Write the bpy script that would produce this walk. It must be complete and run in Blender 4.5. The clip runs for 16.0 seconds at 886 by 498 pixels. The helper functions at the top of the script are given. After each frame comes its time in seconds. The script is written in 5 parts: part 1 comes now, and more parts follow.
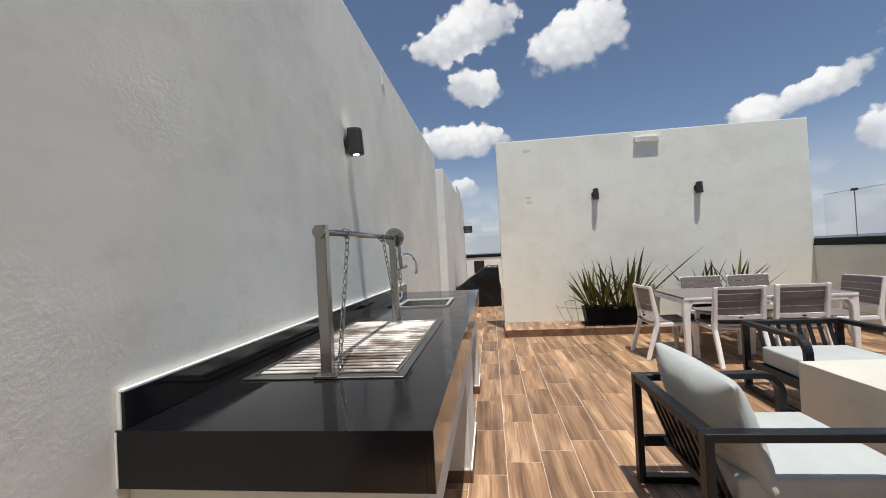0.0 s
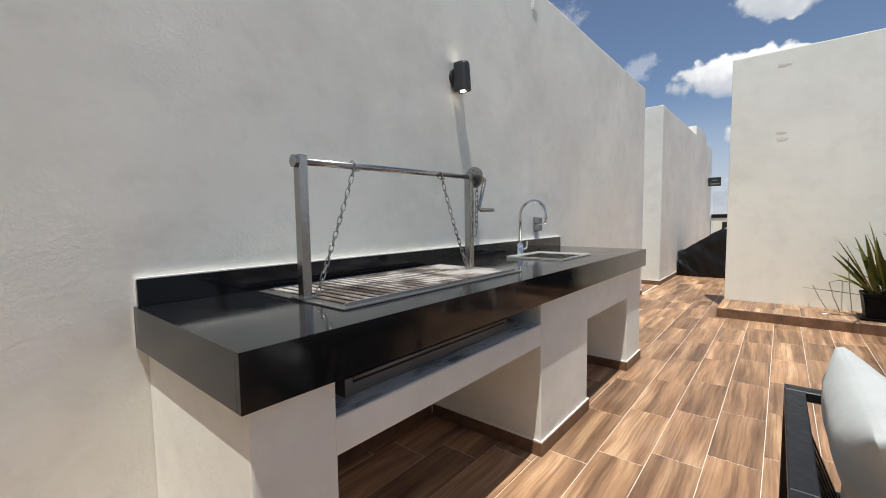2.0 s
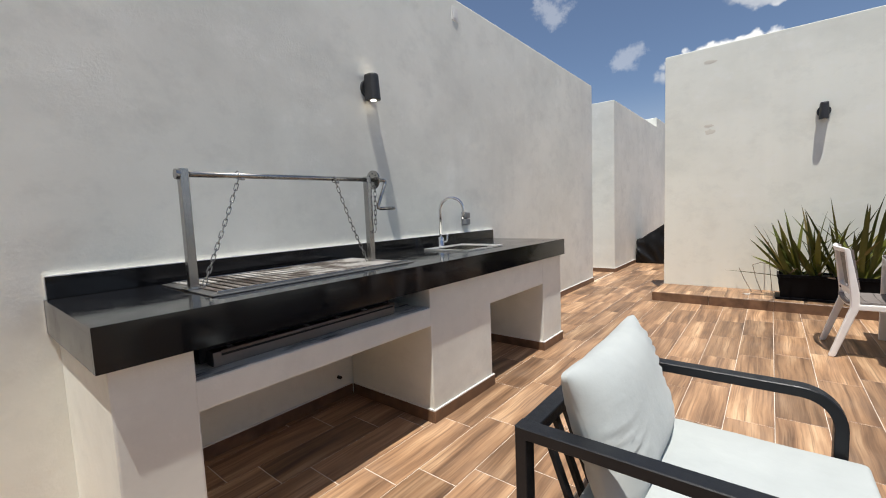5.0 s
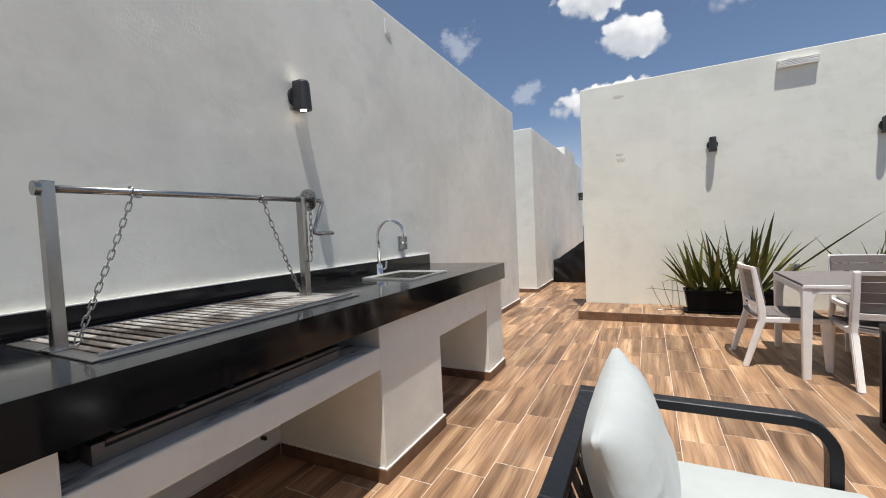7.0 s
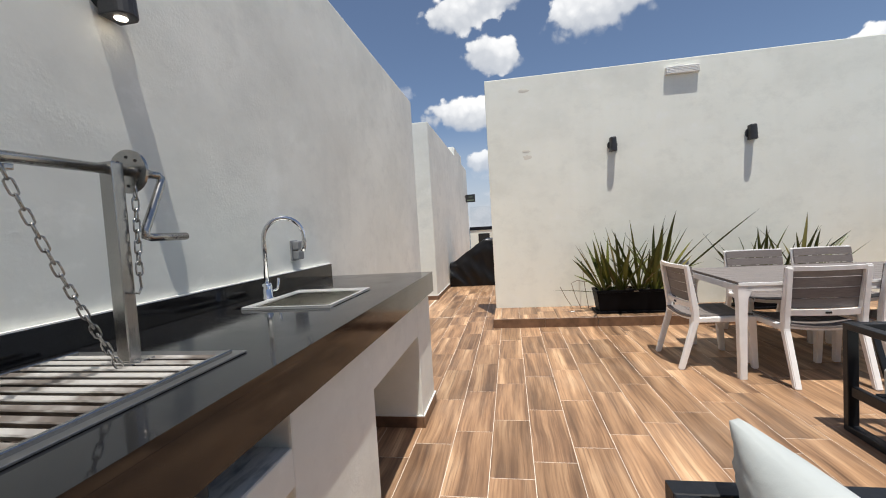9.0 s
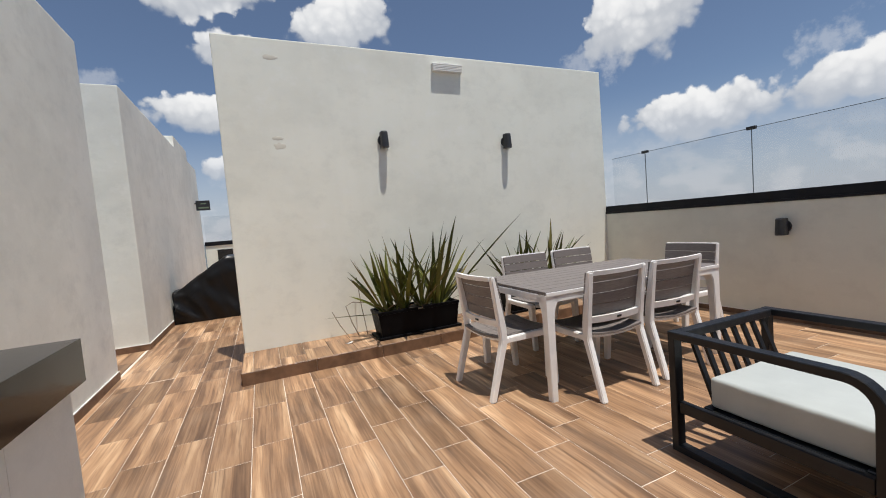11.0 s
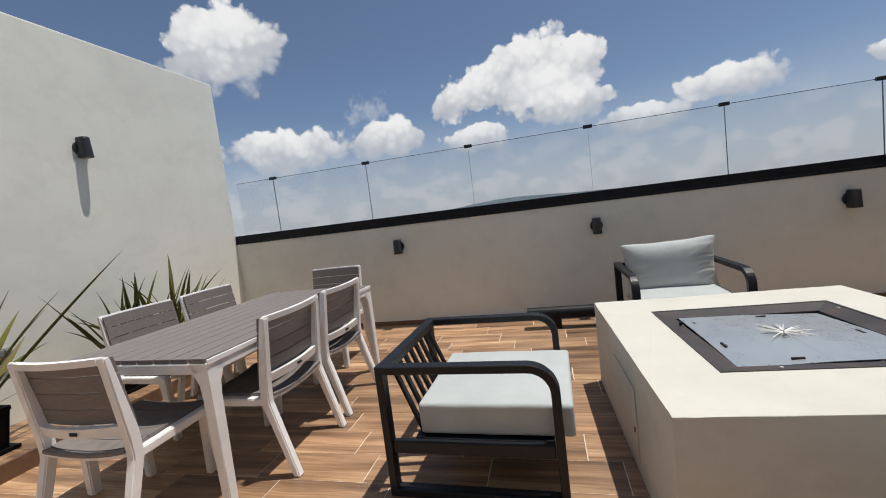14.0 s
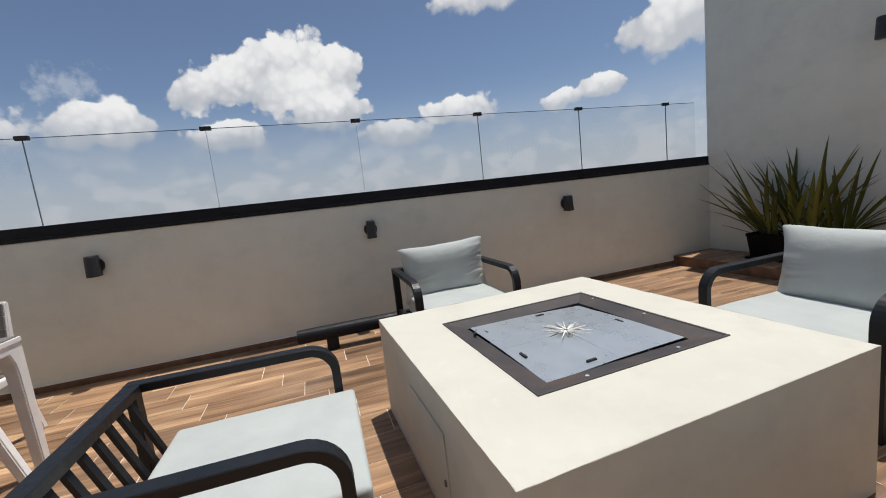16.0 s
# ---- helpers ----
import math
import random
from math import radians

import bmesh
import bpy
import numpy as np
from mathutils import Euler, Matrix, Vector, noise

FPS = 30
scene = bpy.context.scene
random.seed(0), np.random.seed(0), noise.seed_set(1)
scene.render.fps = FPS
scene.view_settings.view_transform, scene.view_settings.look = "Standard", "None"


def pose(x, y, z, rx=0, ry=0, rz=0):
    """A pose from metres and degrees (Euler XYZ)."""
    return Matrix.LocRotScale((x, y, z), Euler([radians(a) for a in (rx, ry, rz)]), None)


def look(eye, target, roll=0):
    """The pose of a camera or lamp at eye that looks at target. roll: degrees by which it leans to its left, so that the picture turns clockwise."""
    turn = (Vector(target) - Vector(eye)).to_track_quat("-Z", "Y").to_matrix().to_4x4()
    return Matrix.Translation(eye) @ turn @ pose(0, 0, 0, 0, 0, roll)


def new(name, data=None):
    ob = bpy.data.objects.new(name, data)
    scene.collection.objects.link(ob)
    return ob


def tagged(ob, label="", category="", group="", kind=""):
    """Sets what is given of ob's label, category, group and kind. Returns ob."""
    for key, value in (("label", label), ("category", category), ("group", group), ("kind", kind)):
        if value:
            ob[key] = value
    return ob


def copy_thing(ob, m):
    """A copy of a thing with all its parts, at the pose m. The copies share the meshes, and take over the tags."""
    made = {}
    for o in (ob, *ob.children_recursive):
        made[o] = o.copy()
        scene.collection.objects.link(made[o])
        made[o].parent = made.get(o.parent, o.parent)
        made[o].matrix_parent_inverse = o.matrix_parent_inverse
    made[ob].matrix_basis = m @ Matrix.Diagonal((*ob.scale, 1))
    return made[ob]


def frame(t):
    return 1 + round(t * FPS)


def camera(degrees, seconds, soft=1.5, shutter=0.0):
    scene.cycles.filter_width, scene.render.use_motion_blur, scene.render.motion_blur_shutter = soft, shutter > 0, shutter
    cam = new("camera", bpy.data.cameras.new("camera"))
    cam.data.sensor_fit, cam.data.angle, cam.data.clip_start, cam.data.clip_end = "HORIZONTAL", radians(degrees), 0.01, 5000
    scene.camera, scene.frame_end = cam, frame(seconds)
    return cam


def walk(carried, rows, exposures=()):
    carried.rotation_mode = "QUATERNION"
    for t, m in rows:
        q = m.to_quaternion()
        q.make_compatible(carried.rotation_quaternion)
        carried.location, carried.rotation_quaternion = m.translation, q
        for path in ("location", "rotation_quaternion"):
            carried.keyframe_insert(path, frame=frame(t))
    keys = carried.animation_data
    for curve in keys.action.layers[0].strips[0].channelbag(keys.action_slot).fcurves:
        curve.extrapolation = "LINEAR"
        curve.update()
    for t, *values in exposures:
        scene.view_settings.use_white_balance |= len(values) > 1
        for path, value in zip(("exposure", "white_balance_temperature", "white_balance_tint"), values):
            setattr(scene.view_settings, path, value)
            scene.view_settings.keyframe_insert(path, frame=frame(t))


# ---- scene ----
cam = camera(94.8, 16.0, soft=1.0)
PATH = [
    (0, (0.207, 0.355, 1.36), (-0.025, 2.341, 1.385), -3.0),
    (0.5, (0.397, 0.509, 1.326), (-0.064, 2.455, 1.333), -2.1),
    (1, (0.566, 0.707, 1.317), (-0.186, 2.56, 1.287), -1.6),
    (1.5, (0.739, 0.846, 1.271), (-0.329, 2.535, 1.18), -1.0),
    (2, (0.951, 0.887, 1.249), (-0.325, 2.42, 1.101), -0.8),
    (2.5, (1.222, 0.886, 1.258), (-0.106, 2.369, 1.063), -1.3),
    (3, (1.41, 0.932, 1.262), (0.109, 2.434, 1.035), -1.3),
    (3.5, (1.54, 1.023, 1.242), (0.252, 2.537, 1.026), -1.6),
    (4, (1.576, 1.055, 1.237), (0.293, 2.576, 1.031), -1.9),
    (6.5, (1.379, 0.938, 1.276), (0.325, 2.635, 1.181), -3.0),
    (7, (1.242, 1.123, 1.273), (0.341, 2.906, 1.188), -2.7),
    (7.5, (1.086, 1.269, 1.258), (0.329, 3.118, 1.174), -2.6),
    (8, (0.871, 1.404, 1.269), (0.241, 3.3, 1.178), -2.6),
    (8.2, (0.803, 1.451, 1.27), (0.224, 3.363, 1.177), -2.7),
    (10.5, (0.564, 2.728, 1.261), (1.015, 4.672, 1.134), -4.7),
    (11, (0.625, 2.988, 1.243), (1.44, 4.81, 1.12), -4.7),
    (11.5, (0.635, 3.207, 1.259), (1.806, 4.822, 1.117), -4.6),
    (12, (0.697, 3.355, 1.266), (2.091, 4.781, 1.105), -4.9),
    (12.5, (0.792, 3.491, 1.262), (2.363, 4.719, 1.098), -5.7),
    (13, (0.794, 3.556, 1.267), (2.522, 4.549, 1.099), -6.4),
    (13.5, (0.789, 3.563, 1.268), (2.638, 4.307, 1.097), -6.8),
    (14, (0.808, 3.573, 1.262), (2.738, 4.069, 1.091), -7.1),
    (14.5, (0.876, 3.571, 1.267), (2.852, 3.824, 1.085), -7.0),
    (15, (1.105, 3.516, 1.253), (3.094, 3.508, 1.043), -6.6),
    (15.5, (1.258, 3.518, 1.235), (3.223, 3.242, 0.99), -6.7),
    (16, (1.398, 3.591, 1.213), (3.289, 2.997, 0.94), -6.4),
]
walk(cam, [(t, look(eye, target, roll)) for t, eye, target, roll in PATH],
     exposures=[(0, 0.25), (1, 0.37), (2.5, 0.40), (6.5, 0.40), (8, 0.45), (10.5, 0.24), (12.5, 0.09), (16, 0.10)])

# ---- world, sun ----
SUN_TRAVEL = Vector((-0.10, 0.229, -1.0)).normalized()
sun_data = bpy.data.lights.new("sun", "SUN")
sun_data.energy, sun_data.angle, sun_data.color = 3.8, radians(0.53), (1.0, 0.962, 0.90)
sun = new("sun", sun_data)
sun.matrix_world = Matrix.Translation((0, 0, 30)) @ SUN_TRAVEL.to_track_quat("-Z", "Y").to_matrix().to_4x4()

# clouds: azimuth and elevation of the middle, half width, half height (degrees), lean
CLOUDS = [
    (-2.6, 28.4, 7.6, 3.4, 20), (13.0, 26.0, 6.6, 4.0, 15), (-0.9, 22.0, 4.0, 2.6, 0), (-4.0, 15.5, 8.2, 2.4, 0),
    (31.0, 13.3, 3.2, 2.2, 0), (36.6, 14.6, 4.2, 1.8, 15), (-3.0, 8.9, 2.2, 1.4, 0), (41.0, 9.7, 2.6, 2.6, 0),
    (51.2, 22.0, 7.2, 5.0, 10), (57.3, 10.5, 8.6, 3.2, 5), (70.2, 11.0, 5.4, 2.8, 0),
    (82.6, 15.6, 7.2, 3.4, 18), (89.2, 17.2, 7.4, 4.4, 8), (91.0, 14.0, 6.0, 2.4, 0), (95.6, 16.4, 4.2, 3.4, 0), (94.0, 11.8, 6.6, 2.4, 0), (82.0, 9.4, 5.0, 1.9, 0), (103.6, 8.6, 5.0, 2.0, 0), (111.7, 10.6, 5.2, 2.4, 0),
    (125.0, 10.1, 3.6, 1.4, 0), (130.2, 10.8, 3.0, 1.4, 0), (138.0, 16.0, 6.0, 4.0, 0), (115.8, 23.5, 7.0, 2.4, 0),
]
# thin torn shreds of cloud, in the same measures
WISPS = [(67.6, 15.1, 3.4, 2.0, 28), (45.4, 18.0, 3.0, 2.2, 0), (-23.0, 24.0, 2.4, 2.0, 20), (-15.0, 17.5, 2.4, 1.3, 30)]
world = bpy.data.worlds.new("sky")
scene.world = world
world.use_nodes = True
wn, wl = world.node_tree.nodes, world.node_tree.links
wn.clear()


def wmath(op, a, b=None, c=None, clamp=False):
    n = wn.new("ShaderNodeMath")
    n.operation, n.use_clamp = op, clamp
    for k, v in enumerate((a, b, c)):
        if v is None:
            continue
        if isinstance(v, (int, float)):
            n.inputs[k].default_value = v
        else:
            wl.new(v, n.inputs[k])
    return n.outputs[0]


def wramp(value, low, high, a=0.0, b=1.0):
    n = wn.new("ShaderNodeMapRange")
    n.interpolation_type = "SMOOTHSTEP"
    wl.new(value, n.inputs[0])
    for k, v in zip((1, 2, 3, 4), (low, high, a, b)):
        n.inputs[k].default_value = v
    return n.outputs[0]


def wnoise(vector, scale, detail, rough=0.55):
    n = wn.new("ShaderNodeTexNoise")
    n.inputs["Scale"].default_value, n.inputs["Detail"].default_value, n.inputs["Roughness"].default_value = scale, detail, rough
    wl.new(vector, n.inputs["Vector"])
    return n


def wmix(factor, a, b):
    n = wn.new("ShaderNodeMix")
    n.data_type = "RGBA"
    for socket, v in ((n.inputs[0], factor), (n.inputs[6], a), (n.inputs[7], b)):
        if isinstance(v, (tuple, float)):
            socket.default_value = v
        else:
            wl.new(v, socket)
    return n.outputs[2]


sky = wn.new("ShaderNodeTexSky")
sky.sky_type, sky.sun_disc = "NISHITA", False
sky.sun_elevation, sky.sun_rotation = radians(76.0), radians(156.4)
sky.altitude, sky.air_density, sky.dust_density, sky.ozone_density = 1800.0, 1.0, 2.6, 2.0
direction = wn.new("ShaderNodeTexCoord").outputs["Generated"]
split = wn.new("ShaderNodeSeparateXYZ")
wl.new(direction, split.inputs[0])
height = split.outputs[2]
puff = wnoise(direction, 9.0, 7.0, 0.6)
warp = wn.new("ShaderNodeVectorMath")
warp.operation = "MULTIPLY_ADD"
wl.new(puff.outputs["Color"], warp.inputs[0])
warp.inputs[1].default_value = (0.055, 0.055, 0.055)
shift = wn.new("ShaderNodeVectorMath")
shift.operation = "SUBTRACT"
wl.new(direction, shift.inputs[0])
shift.inputs[1].default_value = (0.0275, 0.0275, 0.0275)
wl.new(shift.outputs[0], warp.inputs[2])


def cloud_field(spots):
    """How far a direction lies from the nearest cloud's middle, and from the nearest crown, in half sizes."""
    nearest, crown = None, None
    for az, el, half_w, half_h, lean in spots:
        a, e = radians(az), radians(el)
        middle = Vector((math.sin(a) * math.cos(e), math.cos(a) * math.cos(e), math.sin(e)))
        turn = (-middle).to_track_quat("Z", "Y").to_matrix() @ Matrix.Rotation(radians(lean), 3, "Z")
        place = wn.new("ShaderNodeMapping")
        place.vector_type = "TEXTURE"
        wl.new(warp.outputs[0], place.inputs["Vector"])
        place.inputs["Location"].default_value = middle
        place.inputs["Rotation"].default_value = turn.to_euler()
        place.inputs["Scale"].default_value = (math.sin(radians(half_w)), math.sin(radians(half_h)), 0.5)
        far = wn.new("ShaderNodeVectorMath")
        far.operation = "LENGTH"
        wl.new(place.outputs[0], far.inputs[0])
        nearest = far.outputs["Value"] if nearest is None else wmath("SMOOTH_MIN", nearest, far.outputs["Value"], 0.22)
        rise = wn.new("ShaderNodeVectorMath")
        rise.operation = "DISTANCE"
        wl.new(place.outputs[0], rise.inputs[0])
        rise.inputs[1].default_value = (0.0, 0.75, 0.0)
        crown = rise.outputs["Value"] if crown is None else wmath("SMOOTH_MIN", crown, rise.outputs["Value"], 0.2)
    return nearest, crown


nearest, crown = cloud_field(CLOUDS)
shred, _ = cloud_field(WISPS)


def lobed(scale, smooth):
    n = wn.new("ShaderNodeTexVoronoi")
    n.feature = "SMOOTH_F1"
    n.inputs["Scale"].default_value, n.inputs["Smoothness"].default_value = scale, smooth
    wl.new(warp.outputs[0], n.inputs["Vector"])
    return n.outputs["Distance"]


lobes, knobs = lobed(19.0, 0.3), lobed(52.0, 0.25)
ragged = wmath("MULTIPLY_ADD", wnoise(direction, 17.0, 8.0, 0.6).outputs["Fac"], 0.62, -0.31)
billow = wmath("ADD", wmath("MULTIPLY_ADD", lobes, 0.50, -0.22), wmath("MULTIPLY_ADD", knobs, 0.26, -0.11))
edge = wmath("ADD", nearest, wmath("ADD", ragged, billow))
under = wramp(crown, 0.95, 1.6)
heap = wmath("ADD", wmath("MULTIPLY", wramp(edge, 1.0, 0.84), wmath("SUBTRACT", 1.0, under)), wmath("MULTIPLY", wramp(edge, 1.06, 0.62), under))
thick = wmath("MULTIPLY", heap, wramp(height, 0.09, 0.22, 0.5, 1.0))
torn = wmath("MULTIPLY", wramp(wmath("ADD", shred, wmath("MULTIPLY_ADD", wnoise(direction, 20.0, 7.0, 0.62).outputs["Fac"], 3.4, -1.7)), 1.05, 0.35), 0.34)
# a low hazy bank of heaped cloud over the horizon
stretch = wn.new("ShaderNodeMapping")
wl.new(direction, stretch.inputs["Vector"])
stretch.inputs["Scale"].default_value = (8.0, 8.0, 13.5)
bank = wmath("SUBTRACT", wnoise(stretch.outputs[0], 1.7, 7.0, 0.6).outputs["Fac"], wmath("MULTIPLY_ADD", lobes, 0.24, -0.10))
low = wramp(height, 0.19, 0.05)
bank_mask = wmath("MULTIPLY", wramp(bank, 0.43, 0.60), low)
shade = wramp(wmath("ADD", wmath("ADD", crown, wmath("MULTIPLY_ADD", knobs, 0.5, wmath("MULTIPLY", lobes, 0.45))), wmath("MULTIPLY_ADD", wnoise(warp.outputs[0], 14.0, 6.0).outputs["Fac"], 1.1, -0.55)), 1.85, 0.62)
CLOUD_LEVEL = 8.8
cloud_colour = wmix(shade, (CLOUD_LEVEL * 0.58, CLOUD_LEVEL * 0.61, CLOUD_LEVEL * 0.66, 1), (CLOUD_LEVEL, CLOUD_LEVEL, CLOUD_LEVEL, 1))
deep = wmix(0.14, sky.outputs[0], (1.05, 1.15, 1.35, 1))
haze = wmix(wramp(height, 0.26, 0.0, 0.0, 0.82), deep, (4.55, 4.9, 5.6, 1))
hazed = wmix(wmath("MULTIPLY", bank_mask, 0.44), haze, (CLOUD_LEVEL * 0.73, CLOUD_LEVEL * 0.74, CLOUD_LEVEL * 0.77, 1))
hazed = wmix(torn, hazed, (CLOUD_LEVEL * 0.82, CLOUD_LEVEL * 0.83, CLOUD_LEVEL * 0.85, 1))
full = wmix(thick, hazed, cloud_colour)
background = wn.new("ShaderNodeBackground")
background.inputs["Strength"].default_value = 0.090
wl.new(full, background.inputs["Color"])
wl.new(background.outputs[0], wn.new("ShaderNodeOutputWorld").inputs["Surface"])


# ---- materials ----
class Paint:
    """A node material with short calls for its nodes."""

    def __init__(self, name, colour, rough=0.6, metal=0.0, **extra):
        self.m = bpy.data.materials.new(name)
        self.m.use_nodes = True
        self.t = self.m.node_tree
        self.b = self.t.nodes["Principled BSDF"]
        self.b.inputs["Base Color"].default_value = (*colour, 1)
        self.b.inputs["Roughness"].default_value = rough
        self.b.inputs["Metallic"].default_value = metal
        for key, value in extra.items():
            self.b.inputs[key.replace("_", " ")].default_value = value
        self.colour = None
        self.normal = None

    def n(self, kind):
        return self.t.nodes.new(kind)

    def link(self, a, b):
        self.t.links.new(a, b)

    def coords(self, scale=(1, 1, 1), offset=None, world=False):
        m = self.n("ShaderNodeMapping")
        if world:
            self.link(self.n("ShaderNodeNewGeometry").outputs["Position"], m.inputs[0])
        else:
            self.link(self.n("ShaderNodeTexCoord").outputs["Object"], m.inputs[0])
        m.inputs["Scale"].default_value = scale
        if offset is not None:
            self.link(offset, m.inputs["Location"])
        return m.outputs[0]

    def noise(self, vector, scale, detail=4.0, rough=0.55):
        n = self.n("ShaderNodeTexNoise")
        n.inputs["Scale"].default_value, n.inputs["Detail"].default_value, n.inputs["Roughness"].default_value = scale, detail, rough
        self.link(vector, n.inputs["Vector"])
        return n.outputs["Fac"]

    def ramp(self, value, *stops):
        n = self.n("ShaderNodeValToRGB")
        self.link(value, n.inputs[0])
        for k, (at, colour) in enumerate(stops):
            e = n.color_ramp.elements[k] if k < 2 else n.color_ramp.elements.new(at)
            e.position, e.color = at, (*colour, 1)
        return n.outputs[0]

    def range(self, value, a, b, c=0.0, d=1.0):
        n = self.n("ShaderNodeMapRange")
        self.link(value, n.inputs[0])
        for k, v in zip((1, 2, 3, 4), (a, b, c, d)):
            n.inputs[k].default_value = v
        return n.outputs[0]

    def mix(self, factor, a, b, mode="MIX"):
        n = self.n("ShaderNodeMix")
        n.data_type, n.blend_type = "RGBA", mode
        for s, v in ((n.inputs[0], factor), (n.inputs[6], a), (n.inputs[7], b)):
            if isinstance(v, float):
                s.default_value = v
            elif isinstance(v, tuple):
                s.default_value = (*v, 1)
            else:
                self.link(v, s)
        return n.outputs[2]

    def base(self, colour):
        self.link(colour, self.b.inputs["Base Color"])

    def rough(self, value):
        self.link(value, self.b.inputs["Roughness"])

    def bump(self, value, strength, distance):
        n = self.n("ShaderNodeBump")
        n.inputs["Strength"].default_value, n.inputs["Distance"].default_value = strength, distance
        self.link(value, n.inputs["Height"])
        if self.normal is not None:
            self.link(self.normal, n.inputs["Normal"])
        self.normal = n.outputs[0]
        self.link(self.normal, self.b.inputs["Normal"])


def stucco(name, light, dark, grain=1.0):
    p = Paint(name, light, 0.92)
    v = p.coords(world=True)
    blot = p.noise(v, 0.9, 6, 0.6)
    streak = p.noise(p.coords((3.0, 3.0, 0.35), world=True), 1.4, 4)
    c = p.ramp(blot, (0.32, dark), (0.68, light))
    c = p.mix(p.range(streak, 0.52, 0.75, 0.0, 0.22), c, tuple(0.90 * k for k in dark))
    smear = p.noise(p.coords((1.0, 1.0, 1.3), world=True), 3.4, 6, 0.68)
    c = p.mix(p.range(smear, 0.50, 0.70, 0.0, 0.58), c, tuple(0.88 * k for k in dark))
    damp = p.noise(p.coords((0.6, 0.65, 0.9), world=True), 0.83, 5, 0.62)
    c = p.mix(p.range(damp, 0.50, 0.66, 0.0, 0.55), c, tuple(0.86 * k for k in dark))
    c = p.mix(p.range(smear, 0.42, 0.28, 0.0, 0.55), c, tuple(min(0.9, 1.05 * k) for k in light))
    p.base(c)
    p.bump(p.noise(v, 1.7, 2, 0.5), 0.30 * grain, 0.03)
    p.bump(p.noise(v, 9, 3, 0.5), 0.07 * grain, 0.012)
    stipple = p.n("ShaderNodeMath")
    stipple.operation = "MULTIPLY"
    p.link(p.noise(v, 74, 4, 0.62), stipple.inputs[0])
    p.link(p.range(p.noise(v, 2.0, 5, 0.65), 0.46, 0.64, 0.10, 1.0), stipple.inputs[1])
    p.bump(stipple.outputs[0], 0.34 * grain, 0.0048)
    return p.m


def tile_wood(name, island=False):
    p = Paint(name, (0.4, 0.25, 0.14), 0.38)
    if island:
        rnd = p.n("ShaderNodeNewGeometry").outputs["Random Per Island"]
    else:
        rnd = p.n("ShaderNodeObjectInfo").outputs["Random"]
    comb = p.n("ShaderNodeCombineXYZ")
    for k, f in enumerate((37.0, 91.0, 53.0)):
        m = p.n("ShaderNodeMath")
        m.operation = "MULTIPLY"
        p.link(rnd, m.inputs[0])
        m.inputs[1].default_value = f
        p.link(m.outputs[0], comb.inputs[k])
    sway = p.n("ShaderNodeVectorMath")
    sway.operation = "MULTIPLY_ADD"
    bend = p.n("ShaderNodeTexNoise")
    bend.inputs["Scale"].default_value, bend.inputs["Detail"].default_value = 2.2, 1.0
    p.link(p.coords((1.0, 1.0, 1.0), comb.outputs[0]), bend.inputs["Vector"])
    p.link(bend.outputs["Color"], sway.inputs[0])
    sway.inputs[1].default_value = (0.55, 0.0, 0.0)
    p.link(p.coords((10.0, 0.75, 1.0), comb.outputs[0]), sway.inputs[2])
    sway_fine = p.n("ShaderNodeVectorMath")
    sway_fine.operation = "MULTIPLY_ADD"
    p.link(bend.outputs["Color"], sway_fine.inputs[0])
    sway_fine.inputs[1].default_value = (2.6, 0.0, 0.0)
    p.link(p.coords((85.0, 1.6, 1.0), comb.outputs[0]), sway_fine.inputs[2])
    band = p.noise(sway.outputs[0], 1.0, 5, 0.60)
    streak = p.noise(sway_fine.outputs[0], 1.0, 3, 0.6)
    c = p.ramp(band, (0.31, (0.120, 0.066, 0.038)), (0.43, (0.250, 0.142, 0.078)), (0.55, (0.405, 0.236, 0.128)), (0.68, (0.63, 0.415, 0.245)))
    c = p.mix(p.range(streak, 0.50, 0.71, 0.0, 0.70), c, (0.130, 0.070, 0.039))
    c = p.mix(p.range(streak, 0.45, 0.27, 0.0, 0.30), c, (0.58, 0.40, 0.245))
    tone = p.n("ShaderNodeHueSaturation")
    p.link(c, tone.inputs["Color"])
    m = p.range(rnd, 0.0, 1.0, 0.68, 1.20)
    p.link(m, tone.inputs["Value"])
    dust = p.noise(p.coords((1, 1, 1), world=True), 1.7, 5, 0.6)
    c = p.mix(p.range(dust, 0.5, 0.8, 0.0, 0.20), tone.outputs[0], (0.50, 0.41, 0.32))
    p.base(c)
    p.rough(p.range(dust, 0.3, 0.8, 0.38, 0.6))
    p.bump(streak, 0.12, 0.0015)
    return p.m


def simple(name, colour, rough, metal=0.0, vary=0.12, scale=6.0, bump=0.0, bump_scale=120.0, **extra):
    p = Paint(name, colour, rough, metal, **extra)
    v = p.coords(world=True)
    a = p.noise(v, scale, 5, 0.6)
    p.base(p.mix(p.range(a, 0.3, 0.7), tuple(k * (1 - vary) for k in colour), tuple(min(1.0, k * (1 + vary)) for k in colour)))
    p.rough(p.range(p.noise(v, scale * 4, 4), 0.3, 0.7, max(0.02, rough * 0.8), min(1.0, rough * 1.2)))
    if bump:
        p.bump(p.noise(v, bump_scale, 3), bump, 0.002)
    return p.m


